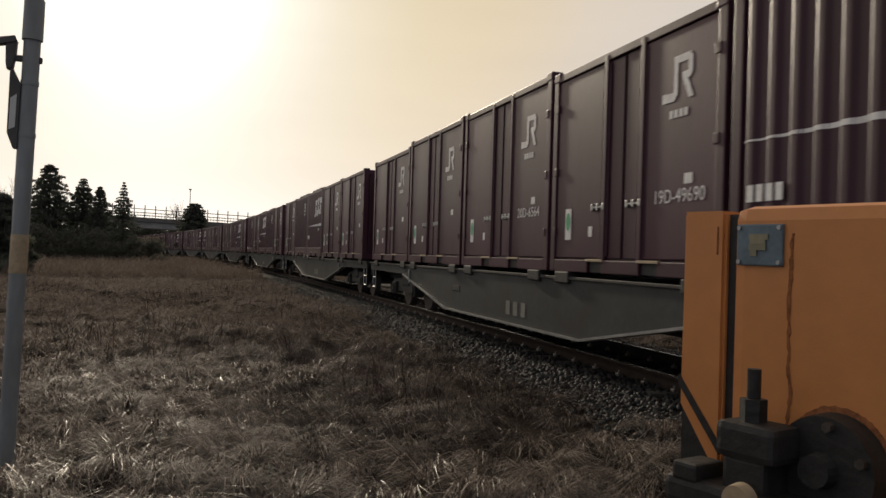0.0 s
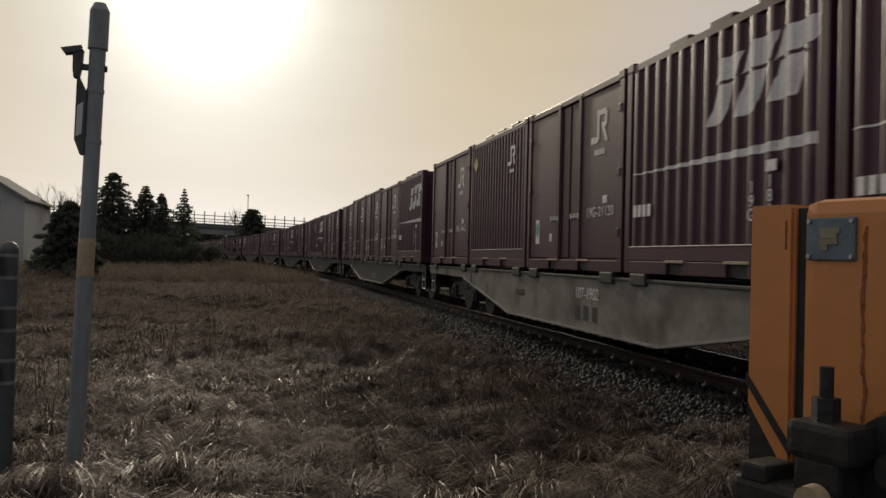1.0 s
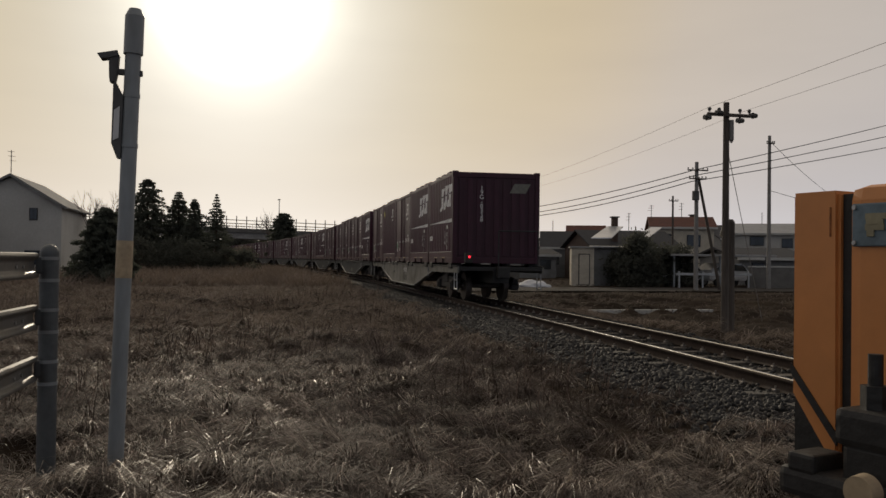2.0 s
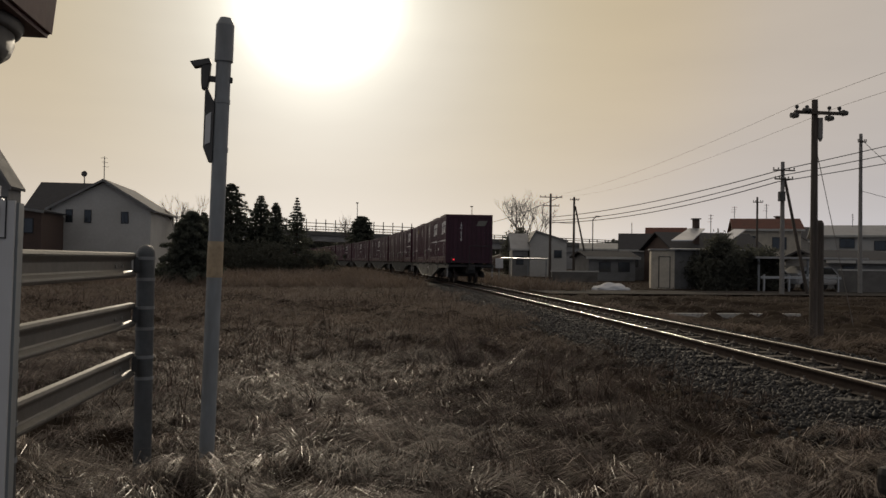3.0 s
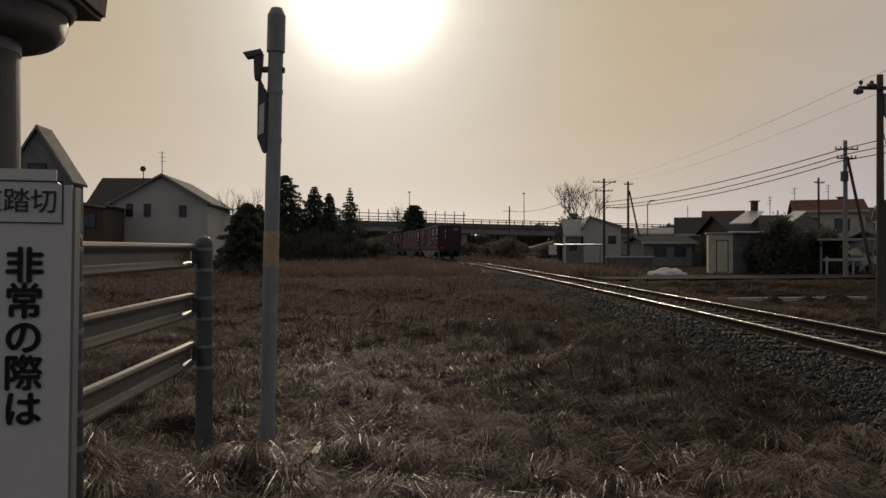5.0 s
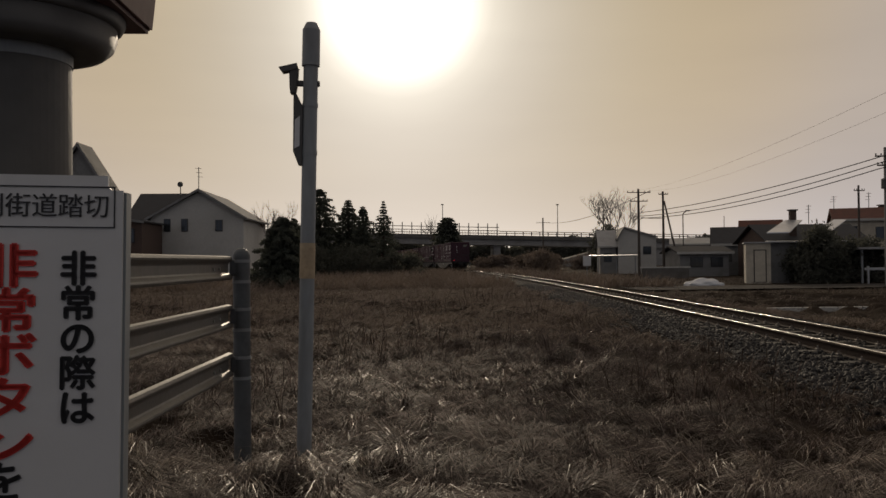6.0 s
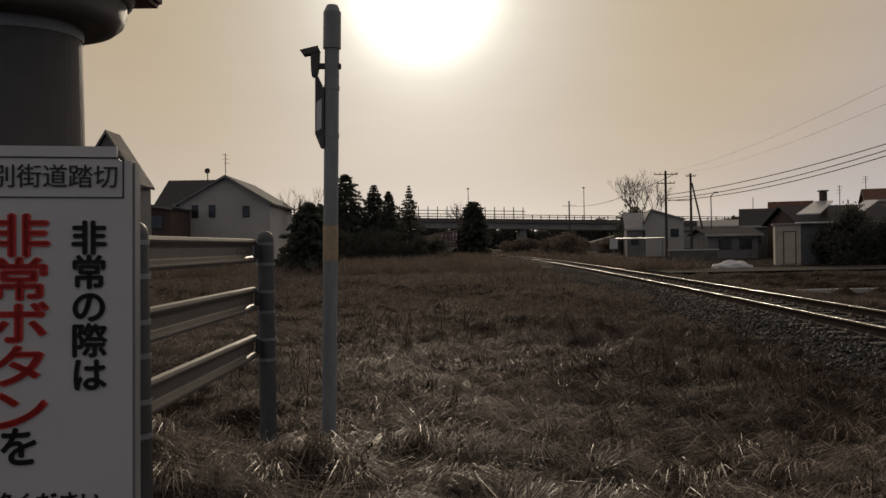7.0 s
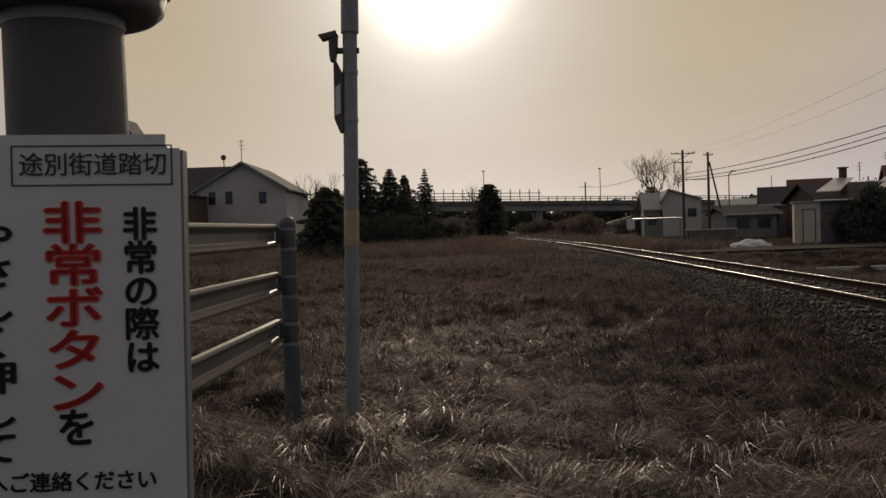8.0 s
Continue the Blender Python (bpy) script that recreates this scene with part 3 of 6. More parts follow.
def ribbed_sheet(parent, n, deep, z0, z1, side):
    xs = np.linspace(-LEN / 2 + 0.12, LEN / 2 - 0.12, n * 12 + 1)
    y = wave_y(xs, n, deep) * side
    v = np.concatenate([np.stack([xs, y, np.full_like(xs, z0)], -1), np.stack([xs, y, np.full_like(xs, z1)], -1)])
    k = len(xs)
    i = np.arange(k - 1)
    return raw_mesh("ribbed_side", v, np.stack([i, i + 1, i + 1 + k, i + k], -1), "maroon", parent)


def painted_on_ribs(name, n, deep, spans, parent, mat="white"):
    """Paint that follows the ribs: spans(u) gives z ranges at u metres from the left of the side."""
    vs, fs = [], []
    xs = np.linspace(-LEN / 2 + 0.14, LEN / 2 - 0.14, n * 12 + 1)
    for a, b in zip(xs[:-1], xs[1:]):
        za, zb = spans(-a), spans(-b)
        for (p, q), (r, s) in zip(za, zb):
            if q - p > 0.002 or s - r > 0.002:
                ya, yb = wave_y(a, n, deep) + 0.004, wave_y(b, n, deep) + 0.004
                k = len(vs)
                vs += [(a, ya, p), (b, yb, r), (b, yb, s), (a, ya, q)]
                fs.append((k, k + 1, k + 2, k + 3))
    return raw_mesh(name, np.array(vs), np.array(fs), mat, parent)


def slab_spans(u):
    """Three leaning slabs with a rising cut across them."""
    out = []
    for mid, w, top, low in ((0.30, 0.20, 2.12, 1.49), (0.80, 0.23, 2.17, 1.51), (1.35, 0.27, 2.17, 1.56)):
        cut = 1.87 + 0.04 * u
        for a, b in ((low, cut - 0.018), (cut + 0.018, top)):
            zs = [z for z in np.linspace(a, b, 16) if abs(u - (mid + (z - 1.83) * 0.42)) < w * (0.72 if z < cut else 1.0)]
            out.append((min(zs), max(zs)) if zs else (1.9, 1.9))
    return out


def streak_spans(u):
    t = np.clip((u + 1.55) / 3.1, 0, 1)
    c = 1.17 + 0.01 * t
    h = 0.010 + 0.052 * t
    return [(c - h, c + h * 0.6)]


def container(kind, number, label, HIGH=HIGH):
    t = thing("freight_container", pose(0, 0, 0), label, "container", "containers on the train")
    bm = bmesh.new()
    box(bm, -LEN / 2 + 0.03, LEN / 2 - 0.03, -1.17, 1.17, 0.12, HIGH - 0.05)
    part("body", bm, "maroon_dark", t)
    bm = bmesh.new()  # corner posts, sills and roof rails
    for sx in (-1, 1):
        for sy in (-1, 1):
            box(bm, *sorted((sx * (LEN / 2 - 0.13), sx * LEN / 2)), *sorted((sy * 1.10, sy * 1.225)), 0, HIGH - 0.02, 0.012)
        box(bm, *sorted((sx * (LEN / 2 - 0.10), sx * (LEN / 2 - 0.004))), -1.10, 1.10, HIGH - 0.16, HIGH - 0.03, 0.01)
        box(bm, *sorted((sx * (LEN / 2 - 0.10), sx * (LEN / 2 - 0.004))), -1.10, 1.10, 0.0, 0.16, 0.01)
    for sy in (-1, 1):
        box(bm, -LEN / 2 + 0.13, LEN / 2 - 0.13, *sorted((sy * 1.10, sy * 1.222)), HIGH - 0.11, HIGH - 0.02, 0.01)
        for a, b in ((-LEN / 2 + 0.13, -0.78), (-0.42, 0.42), (0.78, LEN / 2 - 0.13)):
            box(bm, a, b, *sorted((sy * 1.10, sy * 1.224)), 0.0, 0.15, 0.01)
    part("frame", bm, "maroon", t)
    for sx in (-1, 1):
        for sy in (-1, 1):
            bm = bmesh.new()
            box(bm, *sorted((sx * (LEN / 2 - 0.17), sx * (LEN / 2 + 0.004))), *sorted((sy * 1.07, sy * 1.23)), HIGH - 0.10, HIGH + 0.012, 0.015)
            part("corner_casting", bm, "maroon", t)
    for x in (-0.6, 0.6):
        bm = bmesh.new()
        # the open pocket's shade, drawn as a solid black block
        box(bm, x - 0.18, x + 0.18, -1.19, 1.19, 0.01, 0.13)
        part("fork_pocket", bm, "black", t)
        for sy in (-1, 1):
            bm = bmesh.new()
            box(bm, x - 0.21, x + 0.21, *sorted((sy * 1.20, sy * 1.232)), 0.13, 0.16, 0.006)
            part("pocket_lip", bm, "band", t, "scuffed yellow lip over a fork pocket")
    if kind == "smooth":
        for sy in (-1, 1):
            for a, b in ((-1.72, -0.46), (0.46, 1.72)):
                bm = bmesh.new()
                box(bm, a, b, *sorted((sy * 1.165, sy * 1.205)), 0.17, HIGH - 0.12, 0.012)
                part("door_panel", bm, "maroon", t)
            for a, b in ((-0.36, -0.03), (0.03, 0.36)):
                bm = bmesh.new()
                box(bm, a, b, *sorted((sy * 1.165, sy * 1.192)), 0.17, HIGH - 0.12, 0.012)
                part("centre_panel", bm, "maroon", t)
            for x in (-0.41, 0.41):
                bm = bmesh.new()
                box(bm, x - 0.045, x + 0.045, *sorted((sy * 1.16, sy * 1.228)), 0.12, HIGH - 0.04, 0.014)
                part("door_post", bm, "maroon", t)
                for k in (-1, 1):
                    bm = bmesh.new()
                    tube(bm, (x + k * 0.075, sy * 1.205, 0.2), (x + k * 0.075, sy * 1.205, HIGH - 0.15), 0.014, seg=8)
                    part("lock_rod", bm, "maroon", t)
                bm = bmesh.new()
                box(bm, x - 0.02, x + 0.30, sy * 1.215 - 0.014, sy * 1.215 + 0.014, 0.74, 0.765, 0.006)
                for k in (0.0, 0.14, 0.27):
                    box(bm, x + k - 0.025, x + k + 0.025, sy * 1.212 - 0.022, sy * 1.212 + 0.022, 0.715, 0.795, 0.008)
                part("lock_handle", bm, "steel", t, "worn bare-metal lock handle")
            for k in (0.5, 1.25, 2.05):
                for x in (-1.74, 1.74):
                    bm = bmesh.new()
                    box(bm, x - 0.04, x + 0.04, sy * 1.215 - 0.02, sy * 1.215 + 0.02, k - 0.05, k + 0.05, 0.008)
                    part("hinge", bm, "maroon_dark", t)
        hook_mark(t, -1.05, 1.70, 0.43, 1.2075)
        if number:
            text("container_number", number, 0.19, "white", t, Matrix.Translation((-1.11, 1.207, 0.78)) @ SIDE, 1.05)
        flat_shape("white_label", [[(-0.07, -0.05), (0.07, -0.05), (0.07, 0.05), (-0.07, 0.05)]], t, Matrix.Translation((-1.28, 1.207, 0.94)) @ SIDE)
        flat_shape("white_label", [[(-0.085, -0.19), (0.085, -0.19), (0.085, 0.19), (-0.085, 0.19)]], t, Matrix.Translation((1.36, 1.207, 0.58)) @ SIDE)
        oval = [(0.062 * math.cos(a * math.pi / 8), 0.03 + 0.11 * math.sin(a * math.pi / 8)) for a in range(16)]
        flat_shape("green_label", [oval], t, Matrix.Translation((1.36, 1.2105, 0.58)) @ SIDE, "green", 0.002)
        flat_shape("white_label", [[(-0.05, -0.06), (0.05, -0.06), (0.05, 0.06), (-0.05, 0.06)]], t, Matrix.Translation((0.75, 1.207, 0.48)) @ SIDE)
    else:
        n, deep = (13, 0.034) if kind == "ribbed" else (19, 0.028)
        for side in (1, -1):
            ribbed_sheet(t, n, deep, 0.30, HIGH - 0.10, side)
        for sy in (-1, 1):
            bm = bmesh.new()
            box(bm, -LEN / 2 + 0.13, LEN / 2 - 0.13, *sorted((sy * 1.10, sy * 1.226)), 0.15, 0.31, 0.01)
            part("sill", bm, "maroon", t)
        bm = bmesh.new()
        box(bm, -LEN / 2 + 0.14, LEN / 2 - 0.14, 1.215, 1.231, 0.305, 0.318, 0.004)
        part("bright_edge", bm, "steel", t)
        for x in (-1.05, -0.2, 0.65):
            bm = bmesh.new()
            box(bm, x - 0.22, x + 0.22, -1.2, 1.2, HIGH - 0.03, HIGH + 0.045, 0.02)
            part("roof_bow", bm, "maroon", t)
        if kind == "ribbed":
            painted_on_ribs("emblem", n, deep, lambda u: slab_spans(u), t)
            painted_on_ribs("streak", n, deep, lambda u: streak_spans(u), t)
            if number:
                a, b = number.split("-")
                text("container_number", a, 0.16, "white", t, Matrix.Translation((-0.83, 1.229, 0.70)) @ SIDE, 0.78, True)
                text("container_number", b, 0.16, "white", t, Matrix.Translation((-1.11, 1.229, 0.61)) @ SIDE, 0.78, True)
            flat_shape("white_label", [[(-0.08, -0.05), (0.08, -0.05), (0.08, 0.05), (-0.08, 0.05)]], t, Matrix.Translation((-1.12, 1.228, 1.00)) @ SIDE)
            bars = [[(i * 0.12, 0), (i * 0.12 + 0.085, 0), (i * 0.12 + 0.085, 0.14), (i * 0.12, 0.14)] for i in range(4)]
            for bar in bars:
                flat_shape("marking_bar", [bar], t, Matrix.Translation((1.62, 1.227, 0.66)) @ SIDE)
        else:
            hook_mark(t, -1.0, 1.8, 0.34, 1.226)
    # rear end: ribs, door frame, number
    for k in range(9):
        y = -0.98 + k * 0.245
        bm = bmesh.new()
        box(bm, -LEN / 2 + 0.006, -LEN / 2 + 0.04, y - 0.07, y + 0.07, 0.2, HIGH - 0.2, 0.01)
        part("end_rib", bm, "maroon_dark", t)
    if number:
        text("container_number", number, 0.17, "white", t, Matrix.Translation((-LEN / 2 + 0.002, 0.42, 1.62)) @ END, 0.72, True)
    return t


def wheelset(name, parent, x):
    bm = bmesh.new()
    for s in (1, -1):
        tube(bm, (0, s * 0.50, 0), (0, s * 0.62, 0), 0.43, 0.42, 32)
        tube(bm, (0, s * 0.47, 0), (0, s * 0.50, 0), 0.455, 0.455, 32)
        tube(bm, (0, s * 0.62, 0), (0, s * 0.68, 0), 0.14, 0.12, 16)
    tube(bm, (0, -0.85, 0), (0, 0.85, 0), 0.075, seg=14)
    o = part(name, bm, "wheel", parent)
    o.matrix_local = pose(x, 0, 0.43)
    return o


def wagon(pale, number, label):
    t = thing("flat_wagon", pose(0, 0, 0), label, "wagon", "wagons of the train")
    paint = "wagon_pale" if pale else "wagon_grey"
    for s in (1, -1):
        bm = bmesh.new()
        prism(bm, [(-9.9, 0.99), (-9.9, 0.82), (-6.2, 0.80), (-2.85, 0.28), (2.85, 0.28), (6.2, 0.80), (9.9, 0.82), (9.9, 0.99)], s * 1.20, s * 1.155)
        beam = part("side_beam", bm, paint, t)
        bm = bmesh.new()
        for x0, z0, x1, z1 in ((-2.85, 0.28, 2.85, 0.28), (-6.2, 0.80, -2.85, 0.28), (2.85, 0.28, 6.2, 0.80)):
            d = Vector((x1 - x0, 0, z1 - z0))
            n = 8
            box(bm, 0, d.length, -0.10, 0.05, -0.025, 0.005, 0, Matrix.Translation((x0, s * 1.18, z0)) @ pose(0, 0, 0, 0, -math.degrees(math.atan2(d.z, d.x)), 0))
        # steel instead of wagon paint puts the lower edge's bright line into the colour
        part("flange", bm, "steel", beam)
        bm = bmesh.new()
        box(bm, -9.9, 9.9, *sorted((s * 1.13, s * 1.225)), 0.975, 1.015, 0.008)
        # black here puts the dark gap under the containers into the colour
        part("deck_edge", bm, "black", beam)
        if s == 1:
            for x in (2.2,):
                # a raised black patch that draws the shade inside a slot
                bm = bmesh.new()
                box(bm, x - 0.22, x + 0.22, 1.196, 1.206, 0.62, 0.72, 0.01)
                part("slot", bm, "black", beam)
            if number:
                text("wagon_number", number, 0.22, "white", beam, Matrix.Translation((-0.75, 1.206, 0.76)) @ SIDE, 1.0)
            bars = [[(i * 0.3, 0), (i * 0.3 + 0.16, 0), (i * 0.3 + 0.16, 0.2), (i * 0.3, 0.2)] for i in range(3)]
            for bar in bars:
                flat_shape("marking_bar", [bar], beam, Matrix.Translation((-0.35, 1.204, 0.40)) @ SIDE, "black" if pale else "wagon_pale")
    bm = bmesh.new()
    box(bm, -9.9, 9.9, -1.15, 1.15, 0.88, 0.985)
    box(bm, -9.9, 9.9, -0.22, 0.22, 0.55, 0.9)
    for x in (-2.6, -1.3, 0, 1.3, 2.6):
        box(bm, x - 0.06, x + 0.06, -1.14, 1.14, 0.4, 0.9)
    part("underframe", bm, "black", t)
    for k in range(5):
        for dx in (-1.45, 1.45):
            for s in (1, -1):
                x = (k - 2) * 3.815 + dx
                bm = bmesh.new()
                box(bm, x - 0.2, x + 0.2, *sorted((s * 0.95, s * 1.245)), 0.93, 1.078, 0.02)
                part("container_lock", bm, "black", t)
    for e in (1, -1):
        bm = bmesh.new()
        xb = e * 7.1
        for s in (1, -1):
            prism(bm, [(xb - 1.25, 0.50), (xb - 0.75, 0.36), (xb + 0.75, 0.36), (xb + 1.25, 0.50), (xb + 1.25, 0.62), (xb + 0.6, 0.68), (xb - 0.6, 0.68), (xb - 1.25, 0.62)], s * 0.78, s * 0.92)
            for dx in (-0.95, 0.95):
                box(bm, xb + dx - 0.16, xb + dx + 0.16, *sorted((s * 0.76, s * 0.99)), 0.30, 0.58, 0.03)
                tube(bm, (xb + dx, s * 0.99, 0.43), (xb + dx, s * 1.02, 0.43), 0.10, seg=14)
            for dx in (-0.25, 0, 0.25):
                tube(bm, (xb + dx, s * 0.85, 0.38), (xb + dx, s * 0.85, 0.82), 0.07, seg=10)
        box(bm, xb - 0.3, xb + 0.3, -0.95, 0.95, 0.5, 0.85, 0.03)
        frame_part = part("bogie_frame", bm, "black", t)
        for dx in (-0.95, 0.95):
            wheelset("wheelset", frame_part, xb + dx)
        for s in (1, -1):  # end steps
            bm = bmesh.new()
            x = e * 9.55
            for dx in (-0.17, 0.17):
                tube(bm, (x + dx, s * 1.17, 0.95), (x + dx, s * 1.17, 0.36), 0.014, seg=6)
            for z in (0.38, 0.62):
                tube(bm, (x - 0.17, s * 1.17, z), (x + 0.17, s * 1.17, z), 0.014, seg=6)
            part("step_iron", bm, "steel", t)
            bm = bmesh.new()
            tube(bm, (e * 5.6, s * 1.215, 0.62), (e * 5.6, s * 1.215, 0.92), 0.018, seg=6)
            part("grab_iron", bm, "steel", t)
        bm = bmesh.new()
        box(bm, *sorted((e * 9.7, e * 10.2)), -0.12, 0.12, 0.72, 0.95, 0.03)
        box(bm, *sorted((e * 10.02, e * 10.22)), -0.17, 0.17, 0.68, 1.0, 0.04)
        part("coupler", bm, "black", t)
    bm = bmesh.new()
    tube(bm, (3.6, 0.75, 0.62), (5.1, 0.75, 0.62), 0.17, seg=16)
    part("air_tank", bm, "black", t)
    bm = bmesh.new()
    tube(bm, (-4.9, 0.85, 0.6), (-3.9, 0.85, 0.6), 0.13, seg=16)
    part("air_tank", bm, "black", t)
    return t


def tail_lamp(t):
    bm = bmesh.new()
    box(bm, -10.12, -9.92, 0.83, 1.03, 1.08, 1.36, 0.02)
    b = part("tail_lamp", bm, "black", t)
    bm = bmesh.new()
    tube(bm, (-10.125, 0.93, 1.25), (-10.15, 0.93, 1.25), 0.03, seg=16)
    part("lens", bm, "red_lamp", b, "glowing red tail lamp lens")
    bm = bmesh.new()  # hand rail across the rear platform
    for y in (-1.0, 0.1):
        tube(bm, (-10.0, y, 1.0), (-10.0, y, 1.95), 0.018, seg=8)
    tube(bm, (-10.0, -1.0, 1.95), (-10.0, 0.1, 1.95), 0.018, seg=8)
    part("hand_rail", bm, "wagon_grey", t)


WAGONS = 11
PITCH = 20.4
TYPES = {"S": ("smooth", "wine-red steel freight container with smooth side doors"), "R": ("ribbed", "wine-red ribbed freight container with a white emblem and streak"),
         "F": ("fine", "wine-red freight container with closely ribbed sides")}
# each wagon's load, front to rear; the tail wagon first
LOADS = ["SFSRR", "SSSSR", "SFRSS", "FSRFS", "SSFRS", "RSSFS", "SFSSR", "FSSRS", "SRSFS", "SSFSR", "FSRSS"]
NUMBERS = {(0, 0): "19G-19662", (0, 2): "19G-21120", (0, 3): "19G-18191", (0, 4): "19G-8338", (1, 2): "20D-6564", (1, 3): "19D-49690", (1, 4): "19G-18195"}
riding = []
rolling = []


def build_train():
    plain = {}
    for w in range(WAGONS):
        if w == 0:
            wg = wagon(True, "107-1902", "pale grey flat wagon at the train's tail, with a red lamp")
            tail_lamp(wg)
        elif w == 1:
            first = wg = wagon(False, "", "dark grey flat wagon carrying five wine-red containers")
        else:
            wg = copy_thing(first, pose(0, 0, 0))
        if w < 2:
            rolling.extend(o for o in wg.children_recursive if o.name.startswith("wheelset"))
        mid = PITCH / 2 - 0.55 + w * PITCH
        riding.append((wg, mid, 0.0, 0.0))
        for i, k in enumerate(LOADS[w]):
            kind, label = TYPES[k]
            number = NUMBERS.get((w, i), "")
            if number:
                c = container(kind, number, label, 2.58 if (w, i) == (1, 2) else HIGH)
            elif (w, i) == (1, 1):
                c = container(kind, "", label, 2.58)
            elif (w, i) == (0, 1):
                c = container(kind, "", label)
                flat_shape("warning_label", [[(0, -0.17), (0.15, 0), (0, 0.17), (-0.15, 0)]], c, Matrix.Translation((1.45, 1.228, 2.05)) @ SIDE, "yellow")
            elif kind not in plain:
                c = plain[kind] = container(kind, "", label)
            else:
                c = copy_thing(plain[kind], pose(0, 0, 0))
            if (w, i) == (0, 4):
                flat_shape("rear_emblem", [[(-0.3, 0), (0.16, 0), (0.3, 0.26), (-0.16, 0.26)]], c, Matrix.Translation((-LEN / 2 + 0.001, -0.66, 1.93)) @ END, "wagon_pale")
            riding.append((c, mid + (2 - i) * 3.815, 1.076, random.uniform(-0.006, 0.006)))


build_train()


def motions():
    """The train rolls away along the track, gathering speed a little."""
    for ob, ahead, z, off in riding:
        rows = []
        for k in range(17):
            t = k * 0.5
            rows.append((t, track_pose(TAIL_Y + SPEED * t + GAIN * t * t + ahead * 0.9985, RAIL_Z + z, off)))
        walk(ob, rows)
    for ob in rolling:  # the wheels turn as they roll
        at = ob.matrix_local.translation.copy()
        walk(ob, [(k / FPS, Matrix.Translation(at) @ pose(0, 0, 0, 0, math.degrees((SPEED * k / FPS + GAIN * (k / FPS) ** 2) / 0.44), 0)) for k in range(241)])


# ---- beside the crossing ----
def crossing_machine():
    """The barrier machine's orange housing; x along its face, y into it."""
    face = Vector((0.25, -0.968, 0)).normalized()
    a = math.degrees(math.atan2(face.y, face.x))
    t = thing("barrier_machine", pose(1.612, 2.105, 0, 0, 0, a), "orange level-crossing barrier machine with black mechanism and rust runs", "barrier machine")
    H = 1.665
    bm = bmesh.new()
    box(bm, 0.172, 1.05, 0.0, 0.5, 0.75, H + 0.012, 0.042)
    part("housing", bm, "orange", t)
    bm = bmesh.new()
    prism(bm, [(0.0, 1.108), (0.148, 0.908), (0.148, H), (0.0, H)], 0.0, 0.48)
    bmesh.ops.bevel(bm, geom=[e for e in bm.edges if abs(e.verts[0].co.x - e.verts[1].co.x) < 0.001], offset=0.01, segments=2, affect="EDGES")
    part("end_cover", bm, "orange", t)
    bm = bmesh.new()
    box(bm, 0.144, 0.182, 0.02, 0.46, 0.75, H - 0.01)
    part("seam", bm, "black", t)
    bm = bmesh.new()
    box(bm, 0.15, 1.05, 0.03, 0.47, -0.2, 0.96)
    box(bm, 0.005, 0.16, 0.032, 0.468, -0.2, 0.9)
    prism(bm, [(0.003, 0.85), (0.146, 0.85), (0.146, 0.905), (0.003, 1.104)], 0.012, 0.47)
    part("pedestal", bm, "black", t)
    bm = bmesh.new()
    prism(bm, [(0.0, 1.185), (0.0, 1.155), (0.148, 0.975), (0.148, 1.008)], -0.004, 0.002)
    part("stripe", bm, "black", t)
    bm = bmesh.new()
    box(bm, 0.195, 0.336, -0.010, 0.002, 1.512, 1.625, 0.004)
    pl = part("name_plate", bm, "plate", t, "tarnished blue-grey name plate")
    for x in (0.204, 0.327):
        for z in (1.522, 1.615):
            bm = bmesh.new()
            tube(bm, (x, -0.016, z), (x, -0.008, z), 0.006, seg=8)
            part("rivet", bm, "steel", pl)
    for k, (x, w, z) in enumerate(((0.236, 0.058, 1.590), (0.238, 0.048, 1.576), (0.236, 0.052, 1.562), (0.240, 0.020, 1.546))):
        bm = bmesh.new()
        box(bm, x, x + w, -0.0145, -0.009, z - 0.008, z + 0.008)
        part("lettering_bar", bm, "plate_mark", pl)
    bm = bmesh.new()
    rnd = random.Random(4)
    x, z, edge_a, edge_b = 0.362, 1.60, [], []
    while z > 1.05:
        w = rnd.uniform(0.002, 0.006)
        edge_a.append((x - w, z))
        edge_b.append((x + w, z))
        x, z = x + rnd.uniform(-0.003, 0.003), z - rnd.uniform(0.01, 0.02)
    prism(bm, edge_a + edge_b[::-1], -0.0025, 0.004)
    part("rust_run", bm, "rust", t)
    bm = bmesh.new()
    box(bm, 0.122, 0.126, -0.0025, 0.01, 1.54, 1.62)
    part("rust_run", bm, "rust", t)
    bm = bmesh.new()
    box(bm, 0.268, 0.442, -0.18, -0.06, 1.020, 1.115, 0.02)
    latch = part("latch", bm, "black", t)
    bm = bmesh.new()
    tube(bm, (0.340, -0.12, 1.112), (0.340, -0.12, 1.172), 0.034, seg=6)
    tube(bm, (0.340, -0.12, 1.168), (0.340, -0.12, 1.248), 0.0175, seg=14)
    part("bolt", bm, "black", latch)
    bm = bmesh.new()
    box(bm, 0.285, 0.41, -0.17, 0.03, 0.93, 1.03, 0.015)
    part("latch_block", bm, "black", latch)
    bm = bmesh.new()
    tube(bm, (0.50, 0.02, 1.02), (0.50, -0.07, 1.02), 0.135, 0.13, 36)
    tube(bm, (0.50, -0.07, 1.02), (0.50, -0.11, 1.02), 0.045, 0.04, 16)
    cover = part("shaft_cover", bm, "black", t)
    bm = bmesh.new()
    rim = random.Random(12)
    wide = [0.139 + rim.uniform(0.0, 0.004) + 0.008 * max(0, math.sin(q * math.pi / 48)) for q in range(96)]
    ring = [(0.50 + wide[q] * math.cos(q * math.pi / 48), 1.02 + wide[q] * math.sin(q * math.pi / 48)) for q in range(96)]
